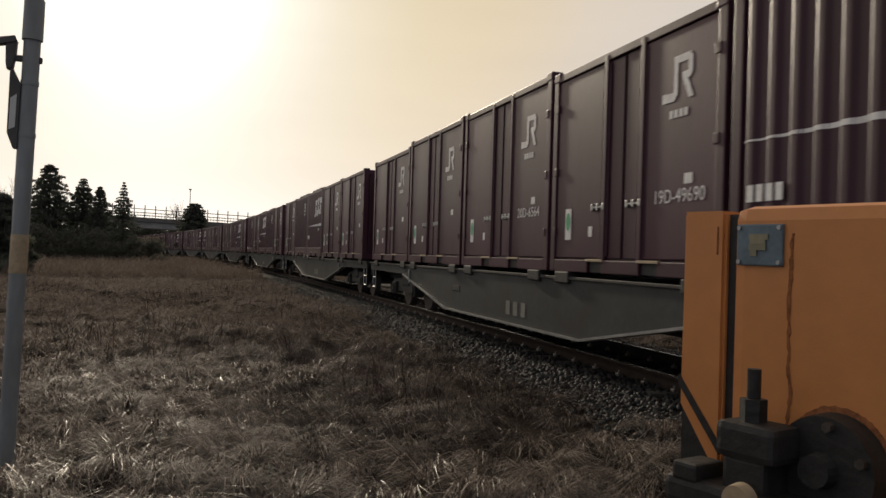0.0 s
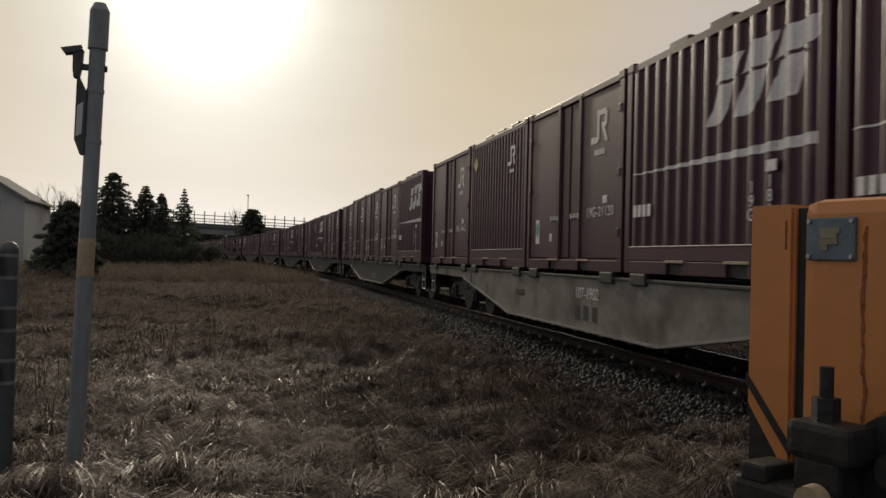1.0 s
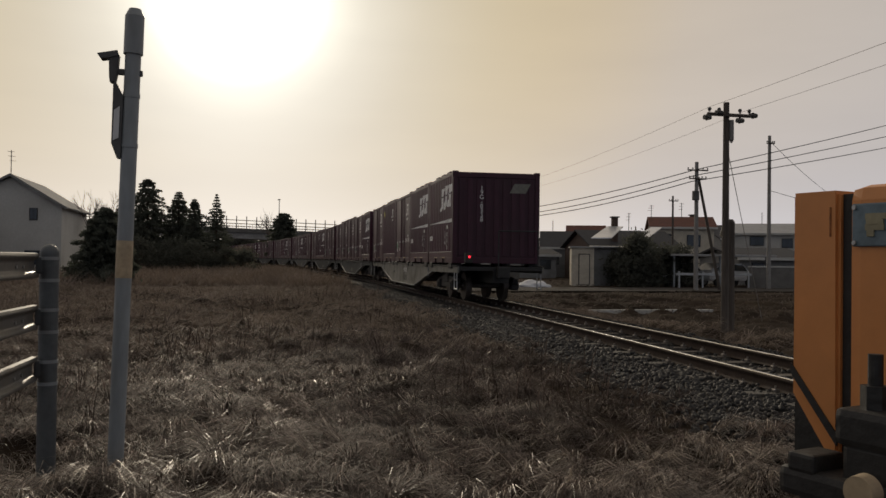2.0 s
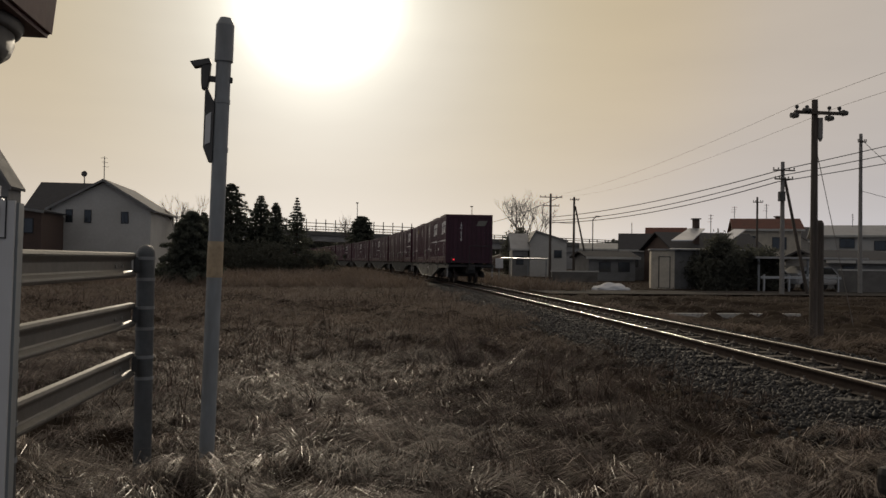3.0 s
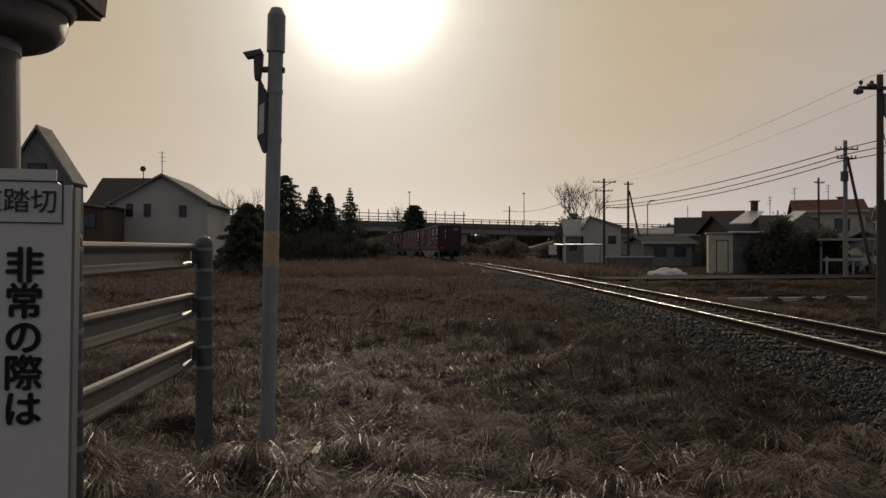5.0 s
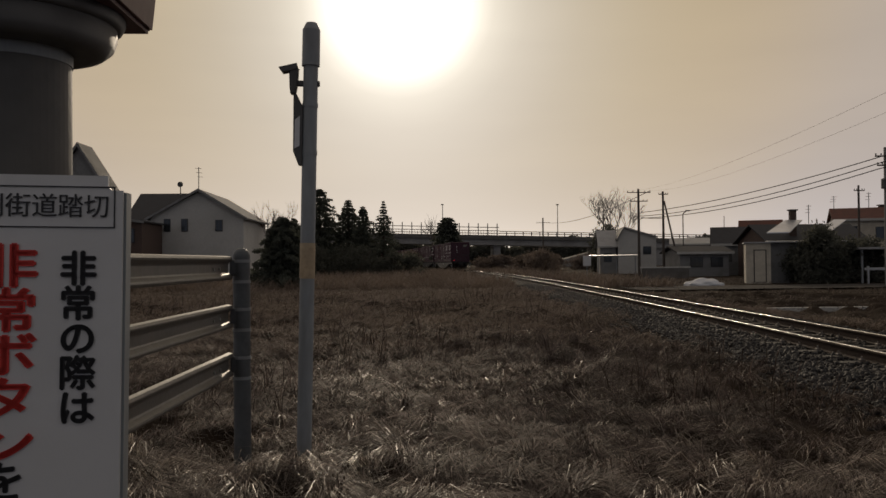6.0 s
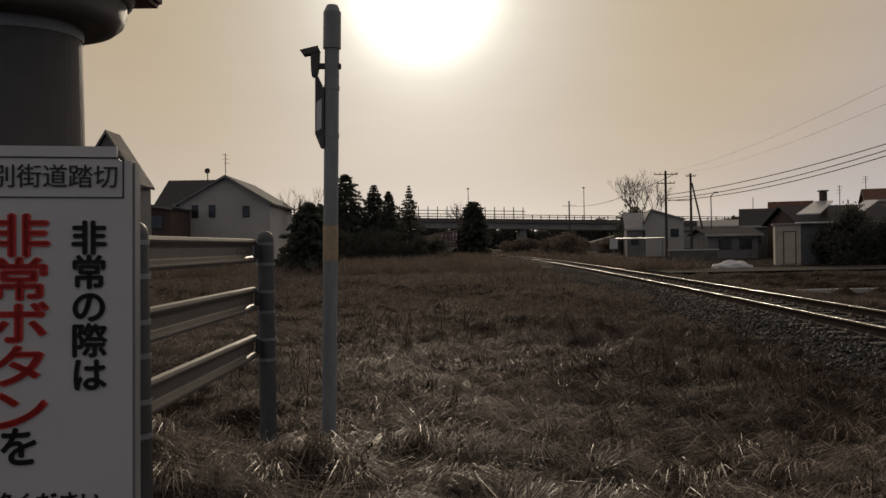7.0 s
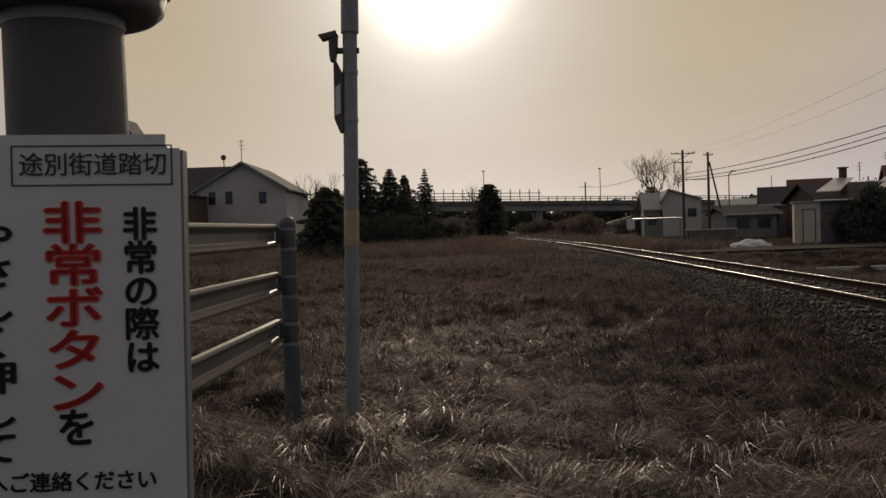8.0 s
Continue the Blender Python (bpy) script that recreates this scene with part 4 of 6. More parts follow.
    prism(bm, ring, -0.0030, 0.004)
    part("rust_stain", bm, "rust", t)
    for k in range(6):
        an = k * math.pi / 3 + 0.35
        bm = bmesh.new()
        tube(bm, (0.50 + 0.11 * math.cos(an), -0.07, 1.02 + 0.11 * math.sin(an)), (0.50 + 0.11 * math.cos(an), -0.09, 1.02 + 0.11 * math.sin(an)), 0.013, seg=6)
        part("bolt", bm, "wheel", cover)
    bm = bmesh.new()
    box(bm, 0.12, 1.0, -0.2, -0.02, 0.87, 0.945, 0.02)
    part("arm_bracket", bm, "black", t)
    bm = bmesh.new()
    box(bm, 0.15, 0.23, -0.2, -0.08, 0.935, 0.985, 0.01)
    part("bracket_lug", bm, "black", t)
    bm = bmesh.new()
    tube(bm, (0.375, -0.20, 0.935), (0.375, -0.235, 0.935), 0.042, 0.038, 24)
    part("knob", bm, "band", t, "brass-coloured round knob")


crossing_machine()


def sign_board():
    pillar = thing("signal_pillar", pose(-0.55, 1.25, 0), "dark round crossing-signal pillar carrying a hooded lamp", "signal pillar")
    bm = bmesh.new()
    tube(bm, (0, 0, -0.2), (0, 0, 2.6), 0.0835, seg=48)
    post = part("post", bm, "post_dark", pillar)
    bm = bmesh.new()
    tube(bm, (0, 0, 1.712), (0, 0, 1.742), 0.0850, 0.0850, 48)
    part("collar", bm, "post_grey", post)
    for name, rings, mat in (("lamp_body", ((0.112, 1.729), (0.130, 1.733), (0.141, 1.742), (0.146, 1.756), (0.146, 1.79)), "post_dark"),
                             ("lamp_rim", ((0.146, 1.768), (0.154, 1.772), (0.158, 1.780), (0.159, 1.81)), "post_dark")):
        bm = bmesh.new()
        for (r0, z0), (r1, z1) in zip(rings[:-1], rings[1:]):
            tube(bm, (0, 0, z0), (0, 0, z1), r0, r1, 48)
        bmesh.ops.remove_doubles(bm, verts=bm.verts[:], dist=0.0005)
        o = part(name, bm, mat, pillar)
        for p in o.data.polygons:
            p.use_smooth = abs(p.normal.z) < 0.98
    bm = bmesh.new()
    prism(bm, [(-0.172, 1.785), (0.172, 1.785), (0.194, 1.985), (0.16, 2.12), (-0.16, 2.12), (-0.194, 1.985)], -0.11, 0.11)
    bmesh.ops.bevel(bm, geom=bm.edges[:], offset=0.006, segments=2, affect="EDGES")
    part("hood", bm, "hood_red", pillar, "dull dark red lamp hood")
    bm = bmesh.new()
    for z in (1.42, 1.08):
        box(bm, -0.09, 0.09, -0.125, 0.0, z - 0.02, z + 0.02, 0.005)
    part("sign_clamp", bm, "steel", pillar)
    t = thing("notice_board", pose(-0.489, 1.075, 1.25, 0, 1.0, 4.0), "white enamel notice board with black and red Japanese writing", "sign")
    bm = bmesh.new()
    W, Z0, Z1 = 0.148, -0.34, 0.287
    b2 = bmesh.new()
    box(b2, -W, W, 0.0, 0.005, Z0, Z1)
    bmesh.ops.bevel(b2, geom=[e for e in b2.edges if abs(e.verts[0].co.y - e.verts[1].co.y) > 0.001], offset=0.018, segments=5, affect="EDGES")
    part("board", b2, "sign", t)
    bm.free()
    bm = bmesh.new()
    box(bm, W - 0.006, W + 0.003, 0.006, 0.03, Z0, Z1 - 0.02)
    box(bm, -W - 0.012, -W + 0.001, 0.004, 0.03, Z0, Z1 - 0.02)
    part("edge_frame", bm, "post_grey", t)
    F = Matrix(((1, 0, 0, 0), (0, 0, -1, 0), (0, 1, 0, 0), (0, 0, 0, 1)))

    def put(body, x, z, size, mat, spacing=1.0, vertical=False, weight=0.0, squash=1.0):
        text("lettering", body, size, mat, t, Matrix.Translation((x, -0.0015, z)) @ F @ Matrix.Diagonal((1, squash, 1, 1)), spacing, vertical, 0.0008, weight=weight)
    put("途別街道踏切", 0.040, 0.247, 0.0312, "ink", 0.98)
    bm = bmesh.new()
    for a, b, c, d in ((-0.062, 0.139, 0.272, 0.2735), (-0.062, 0.139, 0.222, 0.2235), (-0.062, -0.0605, 0.222, 0.2735), (0.1375, 0.139, 0.222, 0.2735)):
        box(bm, a, b, -0.0015, 0.001, c, d)
    part("title_frame", bm, "ink", t)
    put("非常の際は", 0.0965, 0.083, 0.0447, "ink", 0.96, True, 0.0013)
    put("非常ボタン", 0.012, 0.062, 0.077, "red_ink", 0.96, True, 0.0022, 0.735)
    put("を", 0.012, -0.092, 0.052, "ink", weight=0.0013)
    put("やさしく押して", -0.089, 0.02, 0.060, "ink", 1.0, True, 0.0014, 0.75)
    put("下記へご連絡ください", -0.022, -0.160, 0.027, "ink", 0.98, weight=0.0004)
    bm = bmesh.new()
    for k in range(3):
        box(bm, -0.11, 0.11, -0.0015, 0.001, -0.215 - 0.04 * k, -0.195 - 0.04 * k)
    part("writing_bar", bm, "ink", t)


sign_board()


def guard_fence():
    t = thing("guard_rail", pose(0, 0, 0), "galvanised three-beam guard rail between grey round posts", "guard rail")
    ax, ay, bx, by = -1.319, 1.2, -1.122, 6.05
    d = Vector((bx - ax, by - ay, 0)).normalized()
    n = Vector((d.y, -d.x, 0))
    for y in (6.05, 3.64, 1.8):
        x = ax + (bx - ax) * (y - ay) / (by - ay)
        bm = bmesh.new()
        tube(bm, (x, y, -0.2), (x, y, 1.475), 0.060, seg=28)
        bmesh.ops.create_uvsphere(bm, u_segments=28, v_segments=12, radius=0.060, matrix=Matrix.Translation((x, y, 1.475)))
        p = part("post", bm, "post_slate", t)
        for z in (1.40, 1.06, 0.72):
            bm = bmesh.new()
            box(bm, x - 0.075, x - 0.02, y - 0.05, y + 0.05, z - 0.06, z + 0.05, 0.012)
            part("bracket", bm, "post_slate", p)
            for dz in (-0.115, 0.03):
                bm = bmesh.new()
                tube(bm, (x, y, z + dz), (x, y, z + dz + 0.022), 0.0635, seg=28)
                part("clamp", bm, "post_grey", p)
    for z in (1.478, 1.138, 0.800):
        prof = [(0.0, 0), (0.026, -0.006), (0.032, -0.020), (0.030, -0.030), (0.004, -0.052), (0.0, -0.062), (0.0, -0.112), (0.004, -0.122), (0.030, -0.140), (0.032, -0.150), (0.026, -0.164), (0.0, -0.170)]
        prof = prof + [(o - 0.004, zz) for o, zz in prof[::-1]]
        bm = bmesh.new()
        rings = []
        for s in (0.0, 1.0):
            c = Vector((ax, ay, z)) * (1 - s) + Vector((bx, by - 0.05, z)) * s
            rings.append([bm.verts.new(c + n * (o - 0.085) + Vector((0, 0, zz))) for o, zz in prof])
        k = len(prof)
        for i in range(k):
            bm.faces.new((rings[0][i], rings[0][(i + 1) % k], rings[1][(i + 1) % k], rings[1][i]))
        bm.faces.new(rings[1])
        bm.faces.new(rings[0][::-1])
        bmesh.ops.recalc_face_normals(bm, faces=bm.faces[:])
        b = part("beam", bm, "beam", t)
        for y in (5.6, 5.75, 3.95, 3.8):
            x = ax + (bx - ax) * (y - ay) / (by - ay)
            bm = bmesh.new()
            tube(bm, Vector((x, y, z - 0.09)) + n * -0.088, Vector((x, y, z - 0.09)) + n * -0.075, 0.012, seg=8)
            part("bolt", bm, "steel", b)


guard_fence()


def camera_post():
    """The slim post with a marker band and a watching camera; it leans a little."""
    t = thing("detector_post", pose(-0.715, 6.24, -0.03, 0, 1.45, 0), "grey steel post with a faded yellow band and camera", "post")
    bm = bmesh.new()
    tube(bm, (0, 0, -0.2), (0, 0, 2.95), 0.054, seg=28)
    part("post", bm, "post_grey", t)
    bm = bmesh.new()
    tube(bm, (0, 0, 1.34), (0, 0, 1.60), 0.0565, seg=28)
    part("band", bm, "band", t, "faded yellow reflective band")
    bm = bmesh.new()
    tube(bm, (0, 0, 2.905), (0, 0, 3.17), 0.066, 0.065, 28)
    tube(bm, (0, 0, 3.17), (0, 0, 3.225), 0.066, 0.04, 28)
    part("cap", bm, "post_grey", t)
    bm = bmesh.new()
    box(bm, -0.135, 0.065, -0.02, 0.02, 2.755, 2.795, 0.005)
    tube(bm, (0.05, 0, 2.775), (0.068, 0, 2.775), 0.02, seg=8)
    bracket = part("bracket", bm, "post_dark", t)
    bm = bmesh.new()
    prism(bm, [(-0.155, 2.865), (-0.150, 2.74), (-0.142, 2.69), (-0.105, 2.70), (-0.092, 2.78), (-0.088, 2.895)], -0.035, 0.035)
    bmesh.ops.bevel(bm, geom=bm.edges[:], offset=0.006, segments=2, affect="EDGES")
    part("camera_body", bm, "post_dark", bracket)
    bm = bmesh.new()
    prism(bm, [(-0.232, 2.885), (-0.205, 2.850), (-0.150, 2.862), (-0.086, 2.885), (-0.100, 2.918)], -0.045, 0.045)
    part("camera_hood", bm, "post_dark", bracket)
    bm = bmesh.new()
    prism(bm, [(-0.118, 2.68), (-0.100, 2.70), (-0.050, 2.60), (-0.050, 2.17), (-0.075, 2.17), (-0.115, 2.27)], -0.04, 0.04)
    part("mirror_housing", bm, "post_dark", t)
    bm = bmesh.new()
    prism(bm, [(-0.105, 2.50), (-0.068, 2.53), (-0.068, 2.31), (-0.105, 2.29)], -0.0465, -0.0385)
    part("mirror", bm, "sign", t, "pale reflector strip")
    for z in (2.60, 2.25):
        bm = bmesh.new()
        tube(bm, (0, 0, z), (0, 0, z + 0.03), 0.058, seg=28)
        part("clamp", bm, "post_grey", t)


camera_post()


# ---- trees and shrubs ----
def leaf_cloud(name, pts, size, mat, parent, rnd, flat=0.0):
    """Many small leaf blades scattered at pts, each a bent pair of triangles."""
    n = len(pts)
    d = rnd.normal(size=(n, 3))
    d[:, 2] *= 1 - flat
    d /= np.linalg.norm(d, axis=1, keepdims=True)
    e = np.cross(d, rnd.normal(size=(n, 3)))
    e /= np.linalg.norm(e, axis=1, keepdims=True)
    s = size * rnd.uniform(0.6, 1.4, (n, 1))
    v = np.stack([pts - d * s, pts + e * s * 0.4, pts + d * s, pts - e * s * 0.4], 1)
    i = np.arange(n)[:, None] * 4 + np.arange(4)[None]
    return raw_mesh(name, v.reshape(-1, 3), i, mat, parent)


def conifer(x, y, top, radius, seed, label, dense=1.0, base=0.0, taper=0.8):
    """A spruce: tapered trunk, drooping tiers of limbs, needle sprays with gaps."""
    rnd = np.random.RandomState(seed)
    t = thing("conifer_tree", pose(x, y, base), label, "tree", "trees")
    h = top - base
    bm = bmesh.new()
    tube(bm, (0, 0, -0.2), (0, 0, h * 0.97), radius * 0.09, 0.02, 8)
    trunk = part("trunk", bm, "bark", t)
    bm = bmesh.new()
    pts = []
    z = h * 0.05
    while z < h * 0.985:
        f = 1 - z / h
        r = radius * (f ** taper) * rnd.uniform(0.78, 1.12) + 0.05
        k = rnd.randint(7, 11)
        a0 = rnd.uniform(0, 6.28)
        for j in range(k):
            a = a0 + j * 6.283 / k + rnd.uniform(-0.3, 0.3)
            rr = r * rnd.uniform(0.6, 1.22)
            tip = Vector((math.cos(a) * rr, math.sin(a) * rr, z + rr * rnd.uniform(-0.22, 0.02)))
            tube(bm, (0, 0, z), tip, 0.025, 0.006, 4, False)
            m = int((18 + 55 * rr) * dense)
            u = rnd.uniform(0.08, 1.0, m) ** 0.6
            w = 0.26 * rr * (1.05 - u * 0.8) + 0.03
            p = np.outer(u, np.array(tip) - np.array((0, 0, z))) + np.array((0, 0, z))
            p += rnd.normal(size=(m, 3)) * np.stack([w * 0.5, w * 0.5, w * 0.22 + 0.02], -1)
            p[:, 2] -= 0.10 * u ** 2 * rr * rnd.uniform(0.3, 1.0, m)
            pts.append(p)
        z += h * rnd.uniform(0.026, 0.040)
    part("limb", bm, "bark", t)
    leaf_cloud("crown", np.concatenate(pts), 0.06 + radius * 0.015, "conifer", t, rnd)
    return t


def shrub(x, y, top, rx, seed, label, mat="hedge", ry=None, n=5000, base=0.0, size=0.12):
    rnd = np.random.RandomState(seed)
    t = thing("shrub", pose(x, y, base), label, "shrub", "shrubs")
    ry = rx if ry is None else ry
    bm = bmesh.new()
    for k in range(7):
        a = rnd.uniform(0, 6.28)
        tube(bm, (0.1 * math.cos(a), 0.1 * math.sin(a), -0.1), (rx * 0.6 * math.cos(a), ry * 0.6 * math.sin(a), (top - base) * rnd.uniform(0.5, 0.85)), 0.05, 0.012, 5)
    part("stem", bm, "bark", t)
    clumps = []
    for k in range(42):
        a, q, zz = rnd.uniform(0, 6.28), rnd.uniform(0, 1) ** 0.5, rnd.uniform(0.03, 1)
        s = math.sqrt(max(0.05, 1 - (zz * 0.96) ** 2.2))
        c = np.array((math.cos(a) * q * rx * s, math.sin(a) * q * ry * s, zz * (top - base) * 0.9))
        clumps.append(c + rnd.normal(size=(n // 42, 3)) * np.array((rx, ry, (top - base) * 0.7)) * rnd.uniform(0.08, 0.17))
    p = np.concatenate(clumps)
    p[:, 2] = np.abs(p[:, 2])
    leaf_cloud("foliage", p, size, mat, t, rnd)
    return t


def bare_tree(x, y, top, spread, seed, label, thin=1.0, fine=5):
    """A leafless tree of forking branches."""
    rnd = random.Random(seed)
    t = thing("bare_tree", pose(x, y, 0), label, "tree", "trees")
    trunk_bm, bm = bmesh.new(), bmesh.new()
    tube(trunk_bm, (0, 0, -0.2), (0, 0, top * 0.25), 0.02 * top * thin, 0.014 * top * thin, 8)

    def grow(p, d, length, r, depth):
        q = p + d * length
        tube(bm, p, q, r, r * 0.65, 5 if depth < 3 else 3, False)
        if depth == fine:
            return
        for k in range(3 if depth < fine - 1 else 2):
            e = (d + Vector((rnd.uniform(-1, 1), rnd.uniform(-1, 1), rnd.uniform(-0.15, 0.75))) * 0.55 * spread).normalized()
            grow(p.lerp(q, rnd.uniform(0.55, 1.0)), e, length * rnd.uniform(0.62, 0.82), max(r * 0.6, 0.011), depth + 1)
    for k in range(4):
        a = k * 1.57 + rnd.uniform(-0.4, 0.4)
        grow(Vector((0, 0, top * rnd.uniform(0.18, 0.25))), Vector((math.cos(a) * 0.42 * spread, math.sin(a) * 0.42 * spread, 1)).normalized(), top * 0.25, 0.009 * top * thin, 1)
    part("trunk", trunk_bm, "bark", t)
    part("branch", bm, "bark", t)


def build_plants():
    conifer(-8.6, 90, 9.3, 2.7, 1, "tall broad dark conifer beside the line", 1.5, taper=0.42)
    conifer(-5.6, 91, 8.4, 3.0, 2, "dark green spruce with a pointed top", 1.2)
    conifer(-3.9, 88, 7.4, 2.5, 3, "smaller dark spruce beside a taller one", 1.2)
    conifer(-1.8, 90, 8.0, 2.5, 4, "slender lone spruce with a pointed top", 0.7, taper=0.9)
    conifer(-11.6, 92, 6.4, 2.8, 5, "low dark conifer at the grove's edge", 1.3)
    conifer(-6.4, 46, 3.9, 2.0, 6, "dense dark conifer by the fence", 2.4, taper=0.6)
    shrub(-9.5, 84, 3.4, 3.0, 11, "dark evergreen thicket below the conifers", ry=2.0)
    shrub(-4.8, 84, 3.2, 3.2, 12, "dark evergreen thicket below the conifers", ry=2.0)
    shrub(0.2, 86, 2.4, 2.6, 13, "low dark thicket beside the spruce", ry=2.0)
    conifer(7.3, 130, 8.3, 3.0, 14, "tall rounded dark evergreen before the bridge", 2.2, taper=0.35)
    shrub(24.6, 100, 6.0, 1.9, 15, "dark rounded evergreen beside a house", n=5000, size=0.2)
    shrub(24.0, 46.3, 3.0, 2.3, 16, "broad dark garden evergreen beside the shed", ry=1.5, n=12000)
    shrub(26.6, 47.0, 2.5, 1.5, 17, "dark garden evergreen beside a taller one", ry=1.4, n=6000)
    shrub(3.0, 150, 3.2, 6.0, 18, "low bare-looking scrub by the line", "weed", 3.0, 7000, size=0.2)
    shrub(-22, 60, 2.4, 3.0, 20, "brown garden scrub by a house", "weed", 2.0, 5000)
    shrub(15.5, 92, 2.6, 2.2, 21, "brown scrub beside the line", "weed", 2.0, 4000)
    shrub(14.0, 124, 2.3, 3.4, 22, "brown scrub beside the line", "weed", 2.0, 5000, size=0.2)
    shrub(21.0, 128, 2.6, 4.2, 23, "brown scrub beside the line", "weed", 2.0, 6000, size=0.2)
    shrub(30.0, 126, 2.4, 4.6, 24, "brown scrub beside the line", "weed", 2.0, 6000, size=0.2)
    bare_tree(28.6, 110, 12.6, 1.3, 37, "large leafless spreading tree", fine=6)
    bare_tree(7.0, 160, 11.5, 0.9, 32, "leafless tree behind an evergreen", 0.8)
    bare_tree(-10.6, 72, 7.4, 0.75, 33, "small leafless garden tree", 0.8)
    # a low far wood closes the view
    rnd = np.random.RandomState(5)
    n = 90000
    x = rnd.uniform(-260, 320, n)
    top = 8.6 + 1.0 * np.sin(x * 0.11) + 1.2 * np.sin(x * 0.37 + 1) + 0.8 * np.sin(x * 1.3)
    p = np.stack([x, 330 + rnd.uniform(-6, 6, n), rnd.uniform(0, 1, n) ** 0.8 * top], -1)
    w = leaf_cloud("distant_wood", p, 0.9, "hedge", None, rnd)
    tagged(w, "low dark line of distant trees on the horizon", "trees", kind="stuff")


build_plants()


# ---- the road bridge ----
def bridge():
    Y = 190.0
    t = thing("road_bridge", pose(0, 0, 0), "grey concrete road bridge with mesh fences over the railway", "bridge")

    def zt(x):
        return 8.0 - 0.0265 * (x + 20)
    bm = bmesh.new()
    pts = [(-120, zt(-120)), (90, zt(90)), (90, zt(90) - 1.9), (-120, zt(-120) - 1.9)]
    prism(bm, pts, Y, Y + 9)
    part("deck", bm, "bridge", t)
    bm = bmesh.new()
    prism(bm, [(x, z + dz) for (x, z), dz in zip(pts, (0.35, 0.35, 1.35, 1.35))], Y - 0.5, Y + 0.02)
    part("kerb", bm, "concrete", t)
    for x in (-75, -48, -24, -6, 22, 45, 66):
        bm = bmesh.new()
        box(bm, x - 0.8, x + 0.8, Y + 1, Y + 8, -0.2, zt(x) - 1.95, 0.1)
        part("pier", bm, "bridge", t)
    bm = bmesh.new()
    prism(bm, [(30, -0.2), (150, -0.2), (150, zt(90) - 0.2), (90, zt(90) - 0.4), (48, zt(48) - 2.0)], Y + 0.5, Y + 8.5)
    part("abutment", bm, "bridge", t)
    post = None
    x = -110.0
    while x < 88:
        high = -34 < x < 22.4
        h = 3.0 if high else 1.25
        step = 2.15 if high else 1.9
        bm = bmesh.new()
        box(bm, x - 0.1, x + 0.1, Y - 0.28, Y - 0.16, zt(x) + 0.3, zt(x) + h)
        part("fence_post", bm, "post_dark", t)
        x += step
    for x0, x1, hs in ((-34, 22.4, (0.75, 1.35, 2.1)), (-110, -34, (0.8, 1.25)), (22.4, 88, (0.8, 1.25))):
        for h in hs:
            bm = bmesh.new()
            tube(bm, (x0, Y - 0.22, zt(x0) + h), (x1, Y - 0.22, zt(x1) + h), 0.09, seg=5)
            part("fence_rail", bm, "post_dark", t)
    bm = bmesh.new()
    for k in range(94):
        x = -34 + k * 0.6
        tube(bm, (x, Y - 0.2, zt(x) + 0.3), (x, Y - 0.2, zt(x) + 1.35), 0.04, seg=3, cap=False)
    tagged(part("fence_wire", bm, "post_dark", t), kind="stuff")
    for k, (x, y, z, top) in enumerate(((9.6, 191, zt(9.6), 14.5), (36, 191, zt(36), 14.3), (-20.5, 191, zt(-20), 14.4))):
        l = thing("street_lamp", pose(x, y, z), "tall slim street lamp on the bridge", "street lamp", "street lamps")
        bm = bmesh.new()
        tube(bm, (0, 0, 0), (0, 0, top - z - 0.2), 0.11, 0.07, 8)
        part("pole", bm, "post_dark", l)
        bm = bmesh.new()
        box(bm, -0.35, 0.25, -0.15, 0.15, top - z - 0.25, top - z, 0.05)
        part("lamp_head", bm, "post_dark", l)


bridge()


# ---- houses ----
def window(parent, x, z, w, h, y):
    bm = bmesh.new()
    box(bm, x - w / 2 - 0.06, x + w / 2 + 0.06, y - 0.05, y + 0.03, z - h / 2 - 0.06, z + h / 2 + 0.06)
    win = part("window", bm, "roof_dark", parent)
    bm = bmesh.new()
    box(bm, x - w / 2, x - 0.02, y - 0.065, y - 0.045, z - h / 2, z + h / 2)
    part("pane", bm, "glass", win)
    bm = bmesh.new()
    box(bm, x + 0.02, x + w / 2, y - 0.065, y - 0.045, z - h / 2, z + h / 2)
    part("pane", bm, "glass", win)


